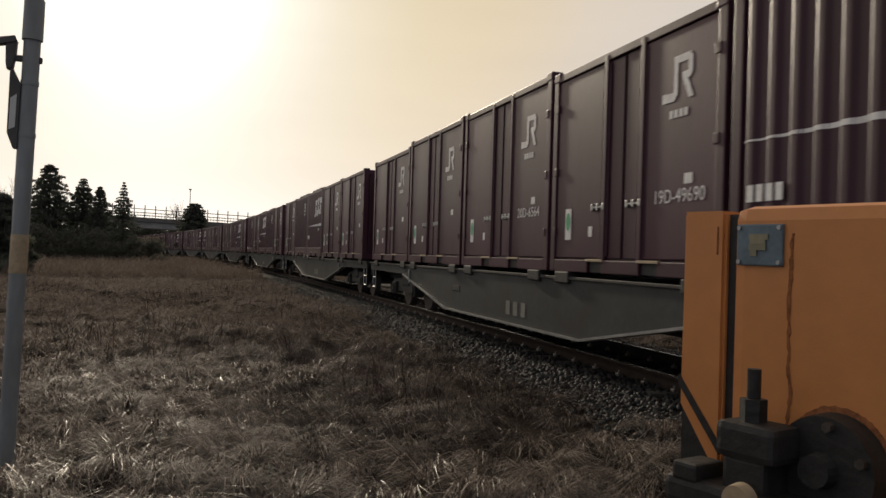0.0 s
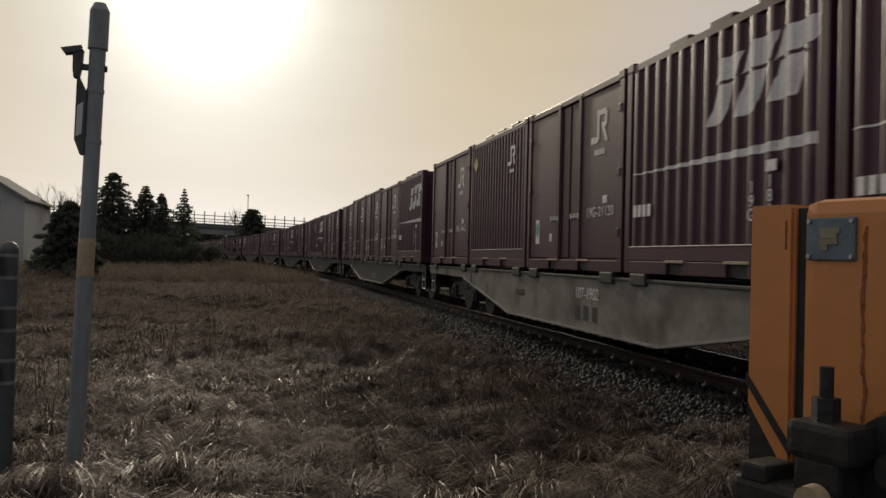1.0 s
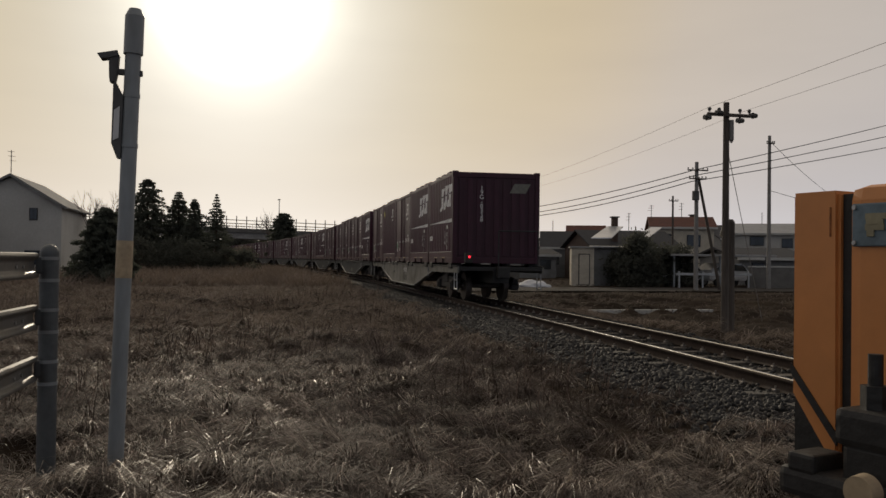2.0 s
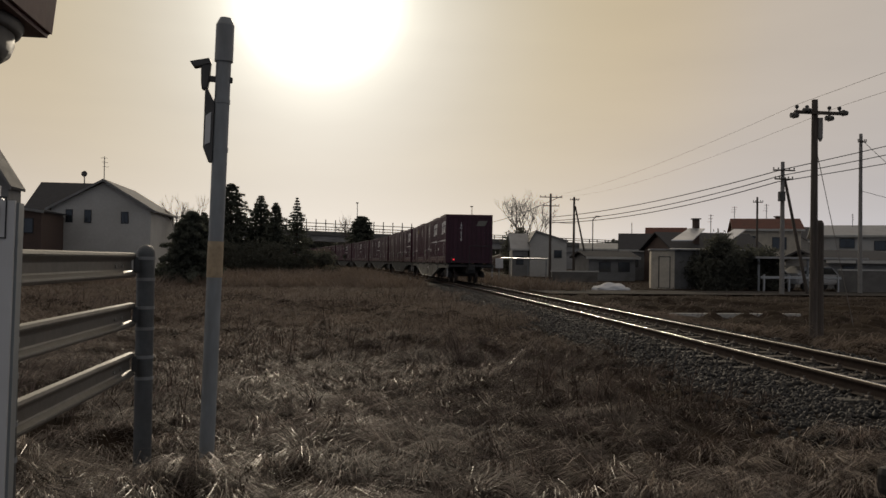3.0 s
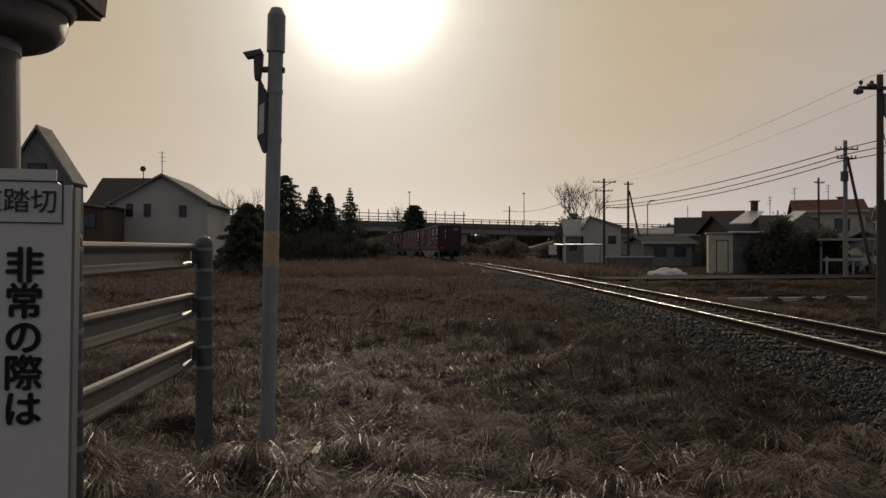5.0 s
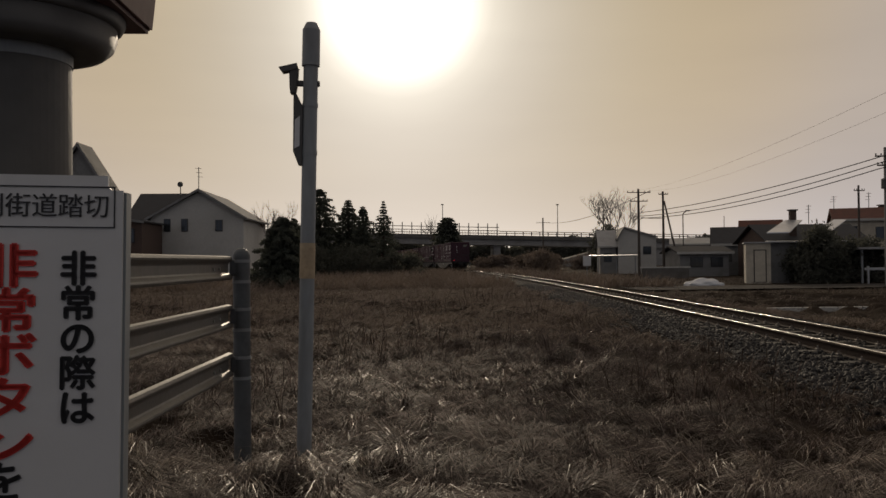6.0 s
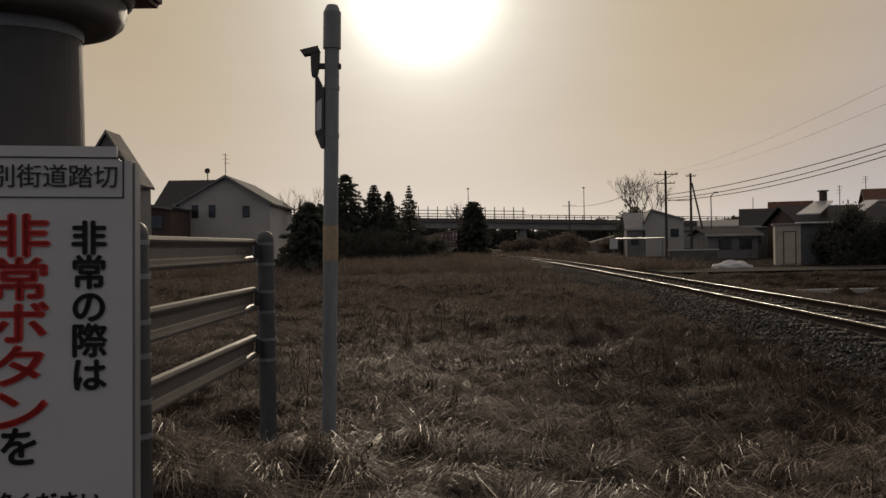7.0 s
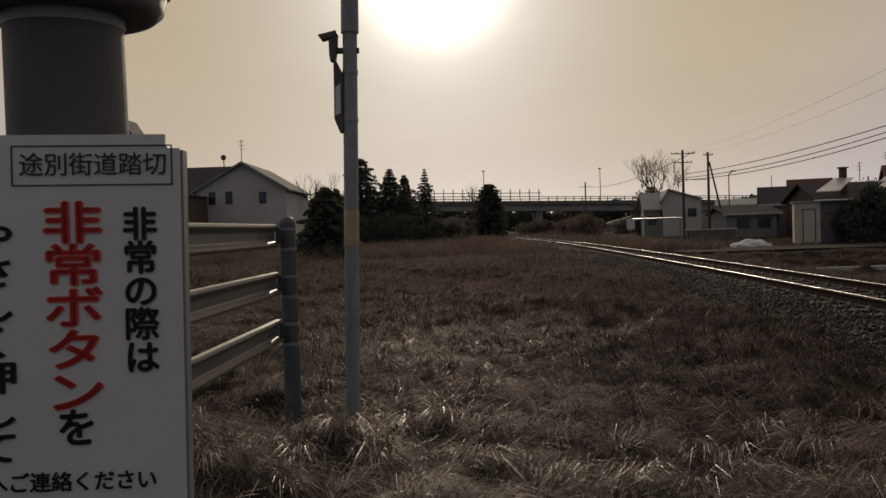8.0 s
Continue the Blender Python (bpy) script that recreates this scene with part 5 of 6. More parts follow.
def gable_house(x0, x1, y, deep, eave, ridge, wall, roof, label, apex=0.5, windows=(), turn=0.0, along=False, over=0.35, category="house", door=None):
    """A house with its front at y. along: the ridge runs across the view, else its gable faces it."""
    cx, w = (x0 + x1) / 2, x1 - x0
    t = thing("house" if category == "house" else category.replace(" ", "_"), pose(cx, y, -0.05, 0, 0, turn), label, category, "houses" if category == "house" else "")
    bm = bmesh.new()
    if along:
        d = deep
        prism(bm, [(0, 0), (d, 0), (d, eave), (d * apex, ridge - 0.12), (0, eave)], -w / 2, w / 2, pose(0, 0, 0, 0, 0, 90) @ Matrix.Diagonal((1, -1, 1, 1)))
        part("wall", bm, wall, t)
        pitch_pts = ((-over, eave - over * (ridge - eave) / (d * apex)), (d * apex, ridge), (d + over, eave - over * (ridge - eave) / (d * (1 - apex))))
        for a, b in (pitch_pts[:2], pitch_pts[1:]):
            bm = bmesh.new()
            prism(bm, [a, b, (b[0], b[1] + 0.12), (a[0], a[1] + 0.12)], -w / 2 - over, w / 2 + over, pose(0, 0, 0, 0, 0, 90) @ Matrix.Diagonal((1, -1, 1, 1)))
            part("roof", bm, roof, t)
    else:
        ax = -w / 2 + w * apex
        prism(bm, [(-w / 2, 0), (w / 2, 0), (w / 2, eave), (ax, ridge - 0.12), (-w / 2, eave)], 0, deep)
        part("wall", bm, wall, t)
        l = (-w / 2 - over, eave - over * (ridge - eave) / (w * apex))
        r = (w / 2 + over, eave - over * (ridge - eave) / (w * (1 - apex)))
        for a, b in ((l, (ax, ridge)), ((ax, ridge), r)):
            bm = bmesh.new()
            prism(bm, [a, b, (b[0], b[1] + 0.12), (a[0], a[1] + 0.12)], -over, deep + over)
            part("roof", bm, roof, t)
    if category == "house":
        if along:
            bm = bmesh.new()
            ez = eave - over * (ridge - eave) / (deep * apex)
            box(bm, -w / 2 - over, w / 2 + over, -over - 0.05, -over - 0.004, ez - 0.06, ez + 0.13)
            part("fascia", bm, "stucco", t)
        else:
            for a, b in ((l, (ax, ridge)), ((ax, ridge), r)):
                bm = bmesh.new()
                prism(bm, [(a[0], a[1] - 0.08), (b[0], b[1] - 0.08), (b[0], b[1] + 0.10), (a[0], a[1] + 0.10)], -over - 0.05, -over - 0.004)
                part("barge_board", bm, "grey_wall", t)
    for wx, wz, ww, wh in windows:
        window(t, wx - cx, wz, ww, wh, 0)
    if door:
        bm = bmesh.new()
        box(bm, door[0] - cx - door[1] / 2, door[0] - cx + door[1] / 2, -0.06, 0.02, 0.03, door[2], 0.01)
        part("door", bm, "cream", t)
    return t


def aerial(x, y, z, h, seed):
    t = thing("roof_aerial", pose(x, y, z, 0, 0, seed * 37), "thin metal television aerial on a roof", "aerial", "aerials")
    bm = bmesh.new()
    tube(bm, (0, 0, 0), (0, 0, h), 0.03, seg=6)
    part("mast", bm, "post_dark", t)
    bm = bmesh.new()
    for k in range(3):
        tube(bm, (-0.12 - 0.08 * k, 0, h * (0.60 + 0.17 * k)), (0.34 - 0.06 * k, 0, h * (0.60 + 0.17 * k)), 0.016, seg=5)
    part("element", bm, "post_dark", t)


def build_houses():
    gable_house(-19.0, -12.0, 65, 10.5, 5.05, 7.1, "stucco", "roof_grey", "pale two-storey house with a grey metal roof", 0.52,
                ((-17.75, 4.45, 0.38, 0.85), (-16.45, 4.45, 0.38, 0.85), (-13.85, 4.4, 0.42, 0.75), (-13.9, 1.3, 0.9, 0.9)))
    gable_house(-21.2, -16.2, 67, 8, 5.0, 7.25, "grey_wall", "roof_dark", "dark-roofed wing behind a pale house", 0.5, along=True)
    gable_house(-22.5, -18.0, 59.5, 5, 4.45, 4.75, "brown_wall", "roof_dark", "brown-sided house with a nearly flat roof", 0.5, ((-19.0, 3.5, 0.9, 0.9),), over=0.2)
    gable_house(-16.5, -13.5, 40, 1.6, 4.7, 7.1, "grey_wall", "roof_dark", "grey house with a dark steep gable roof", 0.5, ((-15.0, 5.0, 0.7, 0.8),), over=0.15)
    aerial(-15.6, 66, 7.05, 1.9, 1)
    t = thing("satellite_dish", pose(-17.0, 66, 6.4), "round dish on a short roof mast", "dish")
    bm = bmesh.new()
    tube(bm, (0, 0, 0), (0, 0, 1.1), 0.04, seg=6)
    part("mast", bm, "post_dark", t)
    bm = bmesh.new()
    tube(bm, (0, -0.08, 1.2), (0, 0.02, 1.2), 0.22, 0.16, 16)
    part("dish", bm, "post_dark", t)
    # across the line
    gable_house(22.3, 26.1, 85, 7, 3.75, 4.75, "stucco", "roof_dark", "pale house with a lopsided dark gable roof", 0.16, ((25.2, 2.4, 0.7, 0.7),), over=0.15, turn=-10)
    gable_house(20.6, 22.25, 86, 5, 2.9, 4.5, "grey_wall", "roof_pale", "low grey wing with a pale roof slope", 0.62, along=True, over=0.2, windows=((21.4, 1.7, 0.7, 0.8),), turn=-10)
    gable_house(29.0, 33.4, 88, 5, 3.05, 3.65, "grey_wall", "roof_pale", "low building with a pale metal roof", 0.5, along=True, windows=((31.0, 1.8, 1.0, 0.8),), turn=-18)
    gable_house(22.9, 27.0, 68, 4, 2.0, 2.45, "grey_wall", "roof_dark", "low dark outbuilding behind the road", 0.5, along=True, windows=((24.3, 1.2, 0.9, 0.7), (26.0, 1.2, 0.9, 0.7)))
    gable_house(27.3, 30.0, 72, 6, 2.75, 4.2, "grey_wall", "roof_dark", "grey house with a dark gable roof", 0.45, along=True, windows=((28.3, 1.7, 1.0, 0.9),), over=0.2, turn=-20)
    gable_house(31.5, 35.0, 76, 6, 3.6, 5.0, "grey_wall", "roof_red", "house with a rust-red metal roof", 0.5, along=True, windows=((32.6, 2.4, 1.1, 0.9), (34.0, 2.4, 0.8, 0.9)), over=0.25, turn=-23)
    gable_house(28.7, 36.5, 64.2, 6, 2.8, 4.1, "brown_wall", "roof_dark", "dark house with pale sunlit roof slopes", 0.5, along=True, windows=((31.0, 1.5, 1.2, 1.0), (33.6, 1.5, 1.2, 1.0)))
    t = thing("roof_panel", pose(28.7, 61.8, 3.25, 0, 0, 0), "pale porch roofs on a dark house", "roof panel")
    for x0, wide, lean in ((-1.5, 1.75, 2.55), (2.0, 1.35, 3.0)):
        bm = bmesh.new()
        corners = [(x0, -0.6, 0.0), (x0 + wide, -0.6, 0.03), (x0 + wide + lean, 2.6, 1.08), (x0 + lean + 0.35, 2.6, 1.08)]
        low = [bm.verts.new(p) for p in corners]
        top = [bm.verts.new((x, y, z + 0.07)) for x, y, z in corners]
        bm.faces.new(low[::-1])
        bm.faces.new(top)
        for k in range(4):
            bm.faces.new((low[k], low[(k + 1) % 4], top[(k + 1) % 4], top[k]))
        bmesh.ops.recalc_face_normals(bm, faces=bm.faces[:])
        part("panel", bm, "roof_bright", t)
    for x, y, z, h in ((31.0, 65.0, 4.1, 1.05), (43.0, 73, 5.3, 0.7)):
        t = thing("chimney", pose(x, y, z - 1.0), "brown square chimney on a roof", "chimney", "chimneys")
        bm = bmesh.new()
        box(bm, -0.22, 0.22, -0.22, 0.22, 0, h + 1.0, 0.02)
        part("stack", bm, "brown_wall", t)
        bm = bmesh.new()
        box(bm, -0.32, 0.32, -0.32, 0.32, h + 1.0, h + 1.1, 0.02)
        part("cap", bm, "concrete", t)
    t = thing("shed", pose(20.37, 47, -0.05, 0, 0, -20), "small cream flat-roofed shed with a plain door", "shed")
    bm = bmesh.new()
    box(bm, -0.66, 0.68, 0, 2.4, 0, 2.32, 0.015)
    part("wall", bm, "cream", t)
    bm = bmesh.new()
    box(bm, -0.76, 0.74, -0.12, 2.5, 2.32, 2.40, 0.012)
    part("roof", bm, "roof_pale", t)
    bm = bmesh.new()
    box(bm, -0.24, 0.44, -0.03, 0.01, 0.10, 1.96, 0.008)
    frame_part = part("door_frame", bm, "roof_dark", t)
    bm = bmesh.new()
    box(bm, -0.19, 0.39, -0.045, -0.028, 0.12, 1.91, 0.008)
    part("door", bm, "cream", frame_part)
    bm = bmesh.new()
    tube(bm, (0.34, -0.05, 1.0), (0.34, -0.085, 1.0), 0.02, seg=10)
    part("handle", bm, "steel", frame_part)
    t = thing("lean_to", pose(21.08, 47.2, 0.3), "dark lean-to with a pale corrugated roof edge", "lean-to")
    bm = bmesh.new()
    box(bm, 0.0, 4.4, 0.3, 3.0, -0.35, 2.0)
    part("wall", bm, "grey_wall", t)
    bm = bmesh.new()
    box(bm, -0.05, 4.6, -0.1, 3.1, 2.0, 2.06)
    part("roof", bm, "roof_pale", t)
    bm = bmesh.new()
    for k in range(46):
        tube(bm, (k * 0.1, -0.12, 2.07), (k * 0.1, 0.4, 2.07), 0.035, seg=6)
    part("corrugation", bm, "roof_bright", t)
    gable_house(37.5, 43.0, 70, 7, 4.75, 5.75, "cream", "roof_red", "two-storey cream house with a rust-red roof", 0.42, along=True, windows=((38.7, 3.5, 0.9, 1.2), (41.2, 3.5, 1.1, 1.0)), over=0.3, turn=-24)
    gable_house(47.1, 55.5, 72, 7, 4.45, 5.45, "stucco", "roof_pale", "pale two-storey house with a low pale roof", 0.5, along=True, windows=((49.7, 3.7, 1.2, 0.8), (52.5, 3.5, 0.9, 0.8), (49.5, 1.5, 1.4, 1.1)), turn=-28)
    gable_house(33.0, 38.0, 50, 5, 1.9, 2.5, "grey_wall", "roof_dark", "long low grey garage with a dark roof", 0.5, along=True, over=0.5, windows=((34.4, 1.2, 0.8, 0.6),))
    gable_house(55, 64, 66, 9, 4.0, 5.6, "brown_wall", "roof_red", "brown house with a red roof", 0.5, along=True)
    gable_house(60, 70, 95, 9, 4.6, 6.4, "grey_wall", "roof_dark", "grey two-storey house with a dark roof", 0.5, along=True)
    for k, (x, y, z, h) in enumerate(((29.4, 75, 4.2, 1.2), (32.3, 65, 4.2, 1.5), (38.6, 73, 5.7, 1.3), (41.8, 73, 5.7, 1.6), (24.2, 86, 4.6, 1.2), (52, 75, 5.3, 1.4))):
        aerial(x, y, z - 0.1, h, k + 2)
    # a carport, a board on posts, walls along the road
    t = thing("carport", pose(19.5, 75, 0), "open carport with a pale corrugated roof", "carport")
    bm = bmesh.new()
    box(bm, -1.9, 1.9, 0, 3, 1.72, 1.80, 0.01)
    part("roof", bm, "roof_pale", t)
    bm = bmesh.new()
    for k in range(26):
        tube(bm, (-1.88 + k * 0.15, -0.04, 1.80), (-1.88 + k * 0.15, 3.0, 1.83), 0.05, seg=6)
    part("corrugation", bm, "roof_bright", t)
    for x in (-1.7, 0, 1.7):
        bm = bmesh.new()
        tube(bm, (x, 0.1, -0.1), (x, 0.1, 1.72), 0.05, seg=8)
        part("post", bm, "post_grey", t)
    t = thing("board", pose(14.75, 66, 0), "small white board on a thin post", "sign")
    bm = bmesh.new()
    tube(bm, (0, 0.05, -0.1), (0, 0.05, 1.6), 0.04, seg=8)
    part("post", bm, "post_grey", t)
    bm = bmesh.new()
    box(bm, -0.32, 0.32, -0.03, 0.02, 0.95, 1.75, 0.02)
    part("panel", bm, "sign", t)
    t = thing("roadside_fence", pose(24.8, 43.5, 0), "pale steel roadside fence with square posts", "fence")
    for x in (0, 1.5, 3.0, 4.5):
        bm = bmesh.new()
        box(bm, x - 0.05, x + 0.05, -0.05, 0.05, -0.1, 0.95, 0.01)
        part("post", bm, "steel", t)
    bm = bmesh.new()
    box(bm, -0.2, 4.7, -0.03, 0.03, 0.72, 0.86, 0.01)
    part("rail", bm, "steel", t)
    t = thing("steel_carport", pose(28.5, 45.5, 0), "open steel carport frame with a flat roof", "carport")
    for x in (-2.9, 0.2, 3.4):
        bm = bmesh.new()
        box(bm, x - 0.05, x + 0.05, -0.05, 0.05, -0.1, 1.85)
        part("post", bm, "post_grey", t)
    bm = bmesh.new()
    box(bm, -3.2, 4.0, -0.2, 3.6, 1.85, 1.97, 0.02)
    part("roof", bm, "roof_pale", t)
    t = thing("garden_wall", pose(31.6, 43.6, 0), "pale concrete garden wall beside the road", "wall")
    bm = bmesh.new()
    box(bm, -2.1, 4.5, 0, 0.15, -0.1, 1.22, 0.02)
    part("wall", bm, "concrete", t)
    bm = bmesh.new()
    box(bm, -2.15, 4.55, -0.03, 0.18, 1.22, 1.30, 0.012)
    part("coping", bm, "stucco", t)
    t = thing("bench_wall", pose(19.8, 62, 0), "low pale concrete block wall", "wall")
    bm = bmesh.new()
    box(bm, -1.8, 1.8, 0, 0.15, -0.1, 0.75, 0.02)
    part("wall", bm, "concrete", t)
    bm = bmesh.new()
    box(bm, -1.9, 1.9, -0.04, 0.19, 0.75, 0.85, 0.015)
    part("coping", bm, "stucco", t)


build_houses()


def car(x, y, turn, label):
    t = thing("parked_car", pose(x, y, 0, 0, 0, turn), label, "car", "parked cars")
    bm = bmesh.new()
    prism(bm, [(-1.9, 0.35), (1.9, 0.35), (1.95, 0.75), (1.2, 0.92), (0.65, 1.42), (-1.2, 1.45), (-1.85, 0.95)], -0.8, 0.8)
    bmesh.ops.bevel(bm, geom=bm.edges[:], offset=0.08, segments=2, affect="EDGES")
    part("body", bm, "car_white", t)
    for s in (-1, 1):
        bm = bmesh.new()
        prism(bm, [(1.0, 0.95), (0.6, 1.35), (-1.1, 1.37), (-1.55, 0.98)], s * 0.79, s * 0.815)
        part("side_window", bm, "glass", t)
    for dx in (-1.25, 1.25):
        for s in (-1, 1):
            bm = bmesh.new()
            tube(bm, (dx, s * 0.62, 0.28), (dx, s * 0.83, 0.28), 0.31, seg=20)
            w = part("tyre", bm, "black", t)
            bm = bmesh.new()
            tube(bm, (dx, s * 0.82, 0.28), (dx, s * 0.845, 0.28), 0.19, seg=16)
            part("rim", bm, "steel", w)


car(30.4, 47.5, 8, "white parked car under a carport roof")
car(27.4, 48.0, 8, "white parked car beside another")


# ---- poles and wires ----
def utility_pole(x, y, top, r, mat, arms, label, brace=False, boxz=None):
    t = thing("utility_pole", pose(x, y, 0), label, "utility pole", "utility poles")
    bm = bmesh.new()
    tube(bm, (0, 0, -0.3), (0, 0, top), r, r * 0.72, 14)
    part("pole", bm, mat, t)
    for z, half in arms:
        bm = bmesh.new()
        box(bm, -half, half, -0.16 * r / 0.13, -0.08 * r / 0.13, z - 0.035, z + 0.035, 0.008)
        a = part("crossarm", bm, "wood_pole", t)
        for s in (-0.95, -0.5, 0.5, 0.95):
            bm = bmesh.new()
            tube(bm, (s * half, -0.12, z + 0.04), (s * half, -0.12, z + 0.08), 0.018, seg=6)
            bmesh.ops.create_uvsphere(bm, u_segments=10, v_segments=6, radius=0.042, matrix=Matrix.Translation((s * half, -0.12, z + 0.10)))
            part("insulator", bm, "post_dark", a)
    if brace:
        bm = bmesh.new()
        tube(bm, (1.6, 0.2, -0.2), (0.1, 0, top - 0.8), 0.09, 0.07, 8)
        part("brace", bm, "wood_pole", t)
    if boxz:
        bm = bmesh.new()
        box(bm, -0.30, 0.0, -0.3, -0.05, boxz - 0.25, boxz + 0.25, 0.03)
        part("junction_box", bm, "post_dark", t)


def wire(a, b, sag, label="black overhead cable between poles", r=0.014):
    t = thing("overhead_wire", pose(0, 0, 0), label, "cable", "overhead wires")
    a, b = Vector(a), Vector(b)
    across = Vector((b.y - a.y, a.x - b.x, 0)).normalized()
    bm = bmesh.new()
    rings = []
    for k in range(21):
        f = k / 20
        p = a.lerp(b, f) - Vector((0, 0, sag * 4 * f * (1 - f)))
        rings.append([bm.verts.new(p + across * (r * math.cos(q * 1.2566)) + Vector((0, 0, r * math.sin(q * 1.2566)))) for q in range(5)])
    for u, v in zip(rings[:-1], rings[1:]):
        for q in range(5):
            bm.faces.new((u[q], u[(q + 1) % 5], v[(q + 1) % 5], v[q]))
    part("cable", bm, "wire_pale" if r < 0.01 else "cable", t)


def build_poles():
    utility_pole(10.25, 16.0, 4.90, 0.085, "wood_pole", ((4.62, 0.50),), "dark wooden trackside pole with one crossarm")
    t = thing("timber_stub", pose(10.6, 16.35, 0), "short brown timber post beside a pole", "post")
    bm = bmesh.new()
    tube(bm, (0, 0, -0.2), (0, 0, 2.36), 0.095, 0.088, 14)
    tube(bm, (0, 0, 2.36), (0, 0, 2.42), 0.088, 0.05, 14)
    part("post", bm, "wood_pole", t)
    t = thing("cable_case", pose(10.345, 15.95, 0), "slim grey cable case strapped to a pole", "cable case")
    bm = bmesh.new()
    tube(bm, (0, 0, 4.10), (0, 0, 4.52), 0.05, 0.05, 14)
    tube(bm, (0, 0, 4.03), (0, 0, 4.10), 0.015, 0.05, 14)
    part("case", bm, "pole_concrete", t)
    t = thing("cable_insulator", pose(0, 0, 0), "dark insulators hanging under a crossarm", "insulator")
    for x, z in ((9.70, 4.53), (9.98, 4.64), (10.48, 4.50), (10.80, 4.62)):
        bm = bmesh.new()
        for dx, r in ((-0.06, 0.055), (0.0, 0.07), (0.06, 0.055)):
            tube(bm, (x + dx - 0.02, 15.84, z), (x + dx + 0.02, 15.84, z), r, r * 0.8, 12)
        part("disc", bm, "post_dark", t)
    utility_pole(23.8, 40.0, 6.80, 0.13, "pole_concrete", ((6.35, 0.6), (5.9, 0.5)), "concrete utility pole with a leaning brace and a box", True, 5.0)
    utility_pole(47.3, 46.15, 12.6, 0.16, "pole_concrete", ((12.2, 0.6), (11.3, 0.6), (10.4, 0.6)), "tall concrete utility pole with three crossarms")
    utility_pole(29.6, 42.0, 8.75, 0.12, "pole_concrete", ((8.3, 0.25),), "tall plain concrete utility pole")
    utility_pole(18.95, 66.0, 7.05, 0.12, "wood_pole", ((6.75, 0.95), (6.05, 0.7)), "wooden utility pole with two crossarms")
    utility_pole(22.2, 70.0, 7.15, 0.12, "wood_pole", ((6.9, 0.4),), "wooden utility pole with a short crossarm", True)
    utility_pole(25.6, 150.0, 9.1, 0.16, "wood_pole", ((8.2, 1.2),), "far wooden utility pole with a crossarm")
    utility_pole(36.6, 150.0, 9.6, 0.16, "wood_pole", ((8.9, 0.5),), "far wooden utility pole")
    utility_pole(33.6, 60.0, 6.7, 0.10, "wood_pole", ((6.3, 0.4),), "thin dark pole behind the houses")
    utility_pole(44.0, 58.0, 6.2, 0.10, "wood_pole", ((5.6, 0.5),), "thin dark pole behind the houses")
    for k, (x, y, top) in enumerate(((25.6, 75, 5.8),)):
        l = thing("street_lamp", pose(x, y, 0), "slim roadside lamp with a curved head", "street lamp", "street lamps")
        bm = bmesh.new()
        tube(bm, (0, 0, -0.1), (0, 0, top - 0.3), 0.06, 0.045, 8)
        tube(bm, (0, 0, top - 0.3), (0.35, 0, top), 0.045, 0.04, 8)
        part("pole", bm, "post_dark", l)
        bm = bmesh.new()
        box(bm, 0.25, 0.65, -0.1, 0.1, top - 0.06, top + 0.06, 0.03)
        part("lamp_head", bm, "post_dark", l)
    p2, p5, p4 = Vector((23.8, 39.85, 0)), Vector((22.2, 69.9, 0)), Vector((18.95, 65.9, 0))
    for k, (zr, z2, z4, sag) in enumerate(((12.2, 6.36, 5.15, 0.35), (11.3, 6.04, 4.86, 0.45), (10.4, 5.74, 4.70, 0.5))):
        near = p2 + Vector((-0.2 - 0.1 * k, 0, z2))
        wire((47.3, 46.0, zr), near, 0.1, r=0.024)
        wire(near, p4 + Vector((0.15, 0, z4)), sag, r=0.026)
    wire(p5 + Vector((0.1, 0, 4.9)), p4 + Vector((0.15, 0, 4.75)), 0.05, r=0.026)
    for s in (-0.48, 0.48):
        wire((10.25 + s, 15.88, 4.76), p4 + Vector((s * 1.9, 0, 6.88)), 0.5, "thin overhead wire between poles", 0.004)
        wire((10.25 + s, 15.88, 4.76), (8.8 + s, -20.0, 6.2), 0.3, "thin overhead wire between poles", 0.004)
    wire(p4 + Vector((0.9, 0, 6.88)), (25.6, 150, 8.3), 1.0, "thin overhead wire between poles", 0.03)
    wire((29.6, 41.9, 8.4), (60, 70, 6.5), 0.6, "thin overhead wire between poles", 0.015)
    wire((29.6, 41.9, 5.6), (60, 60, 4.6), 0.3, "thin overhead wire between poles", 0.015)
    wire((10.25, 15.95, 3.9), (12.2, 17.5, 0.1), 0.0, "thin steel guy wire of a pole", 0.008)


build_poles()


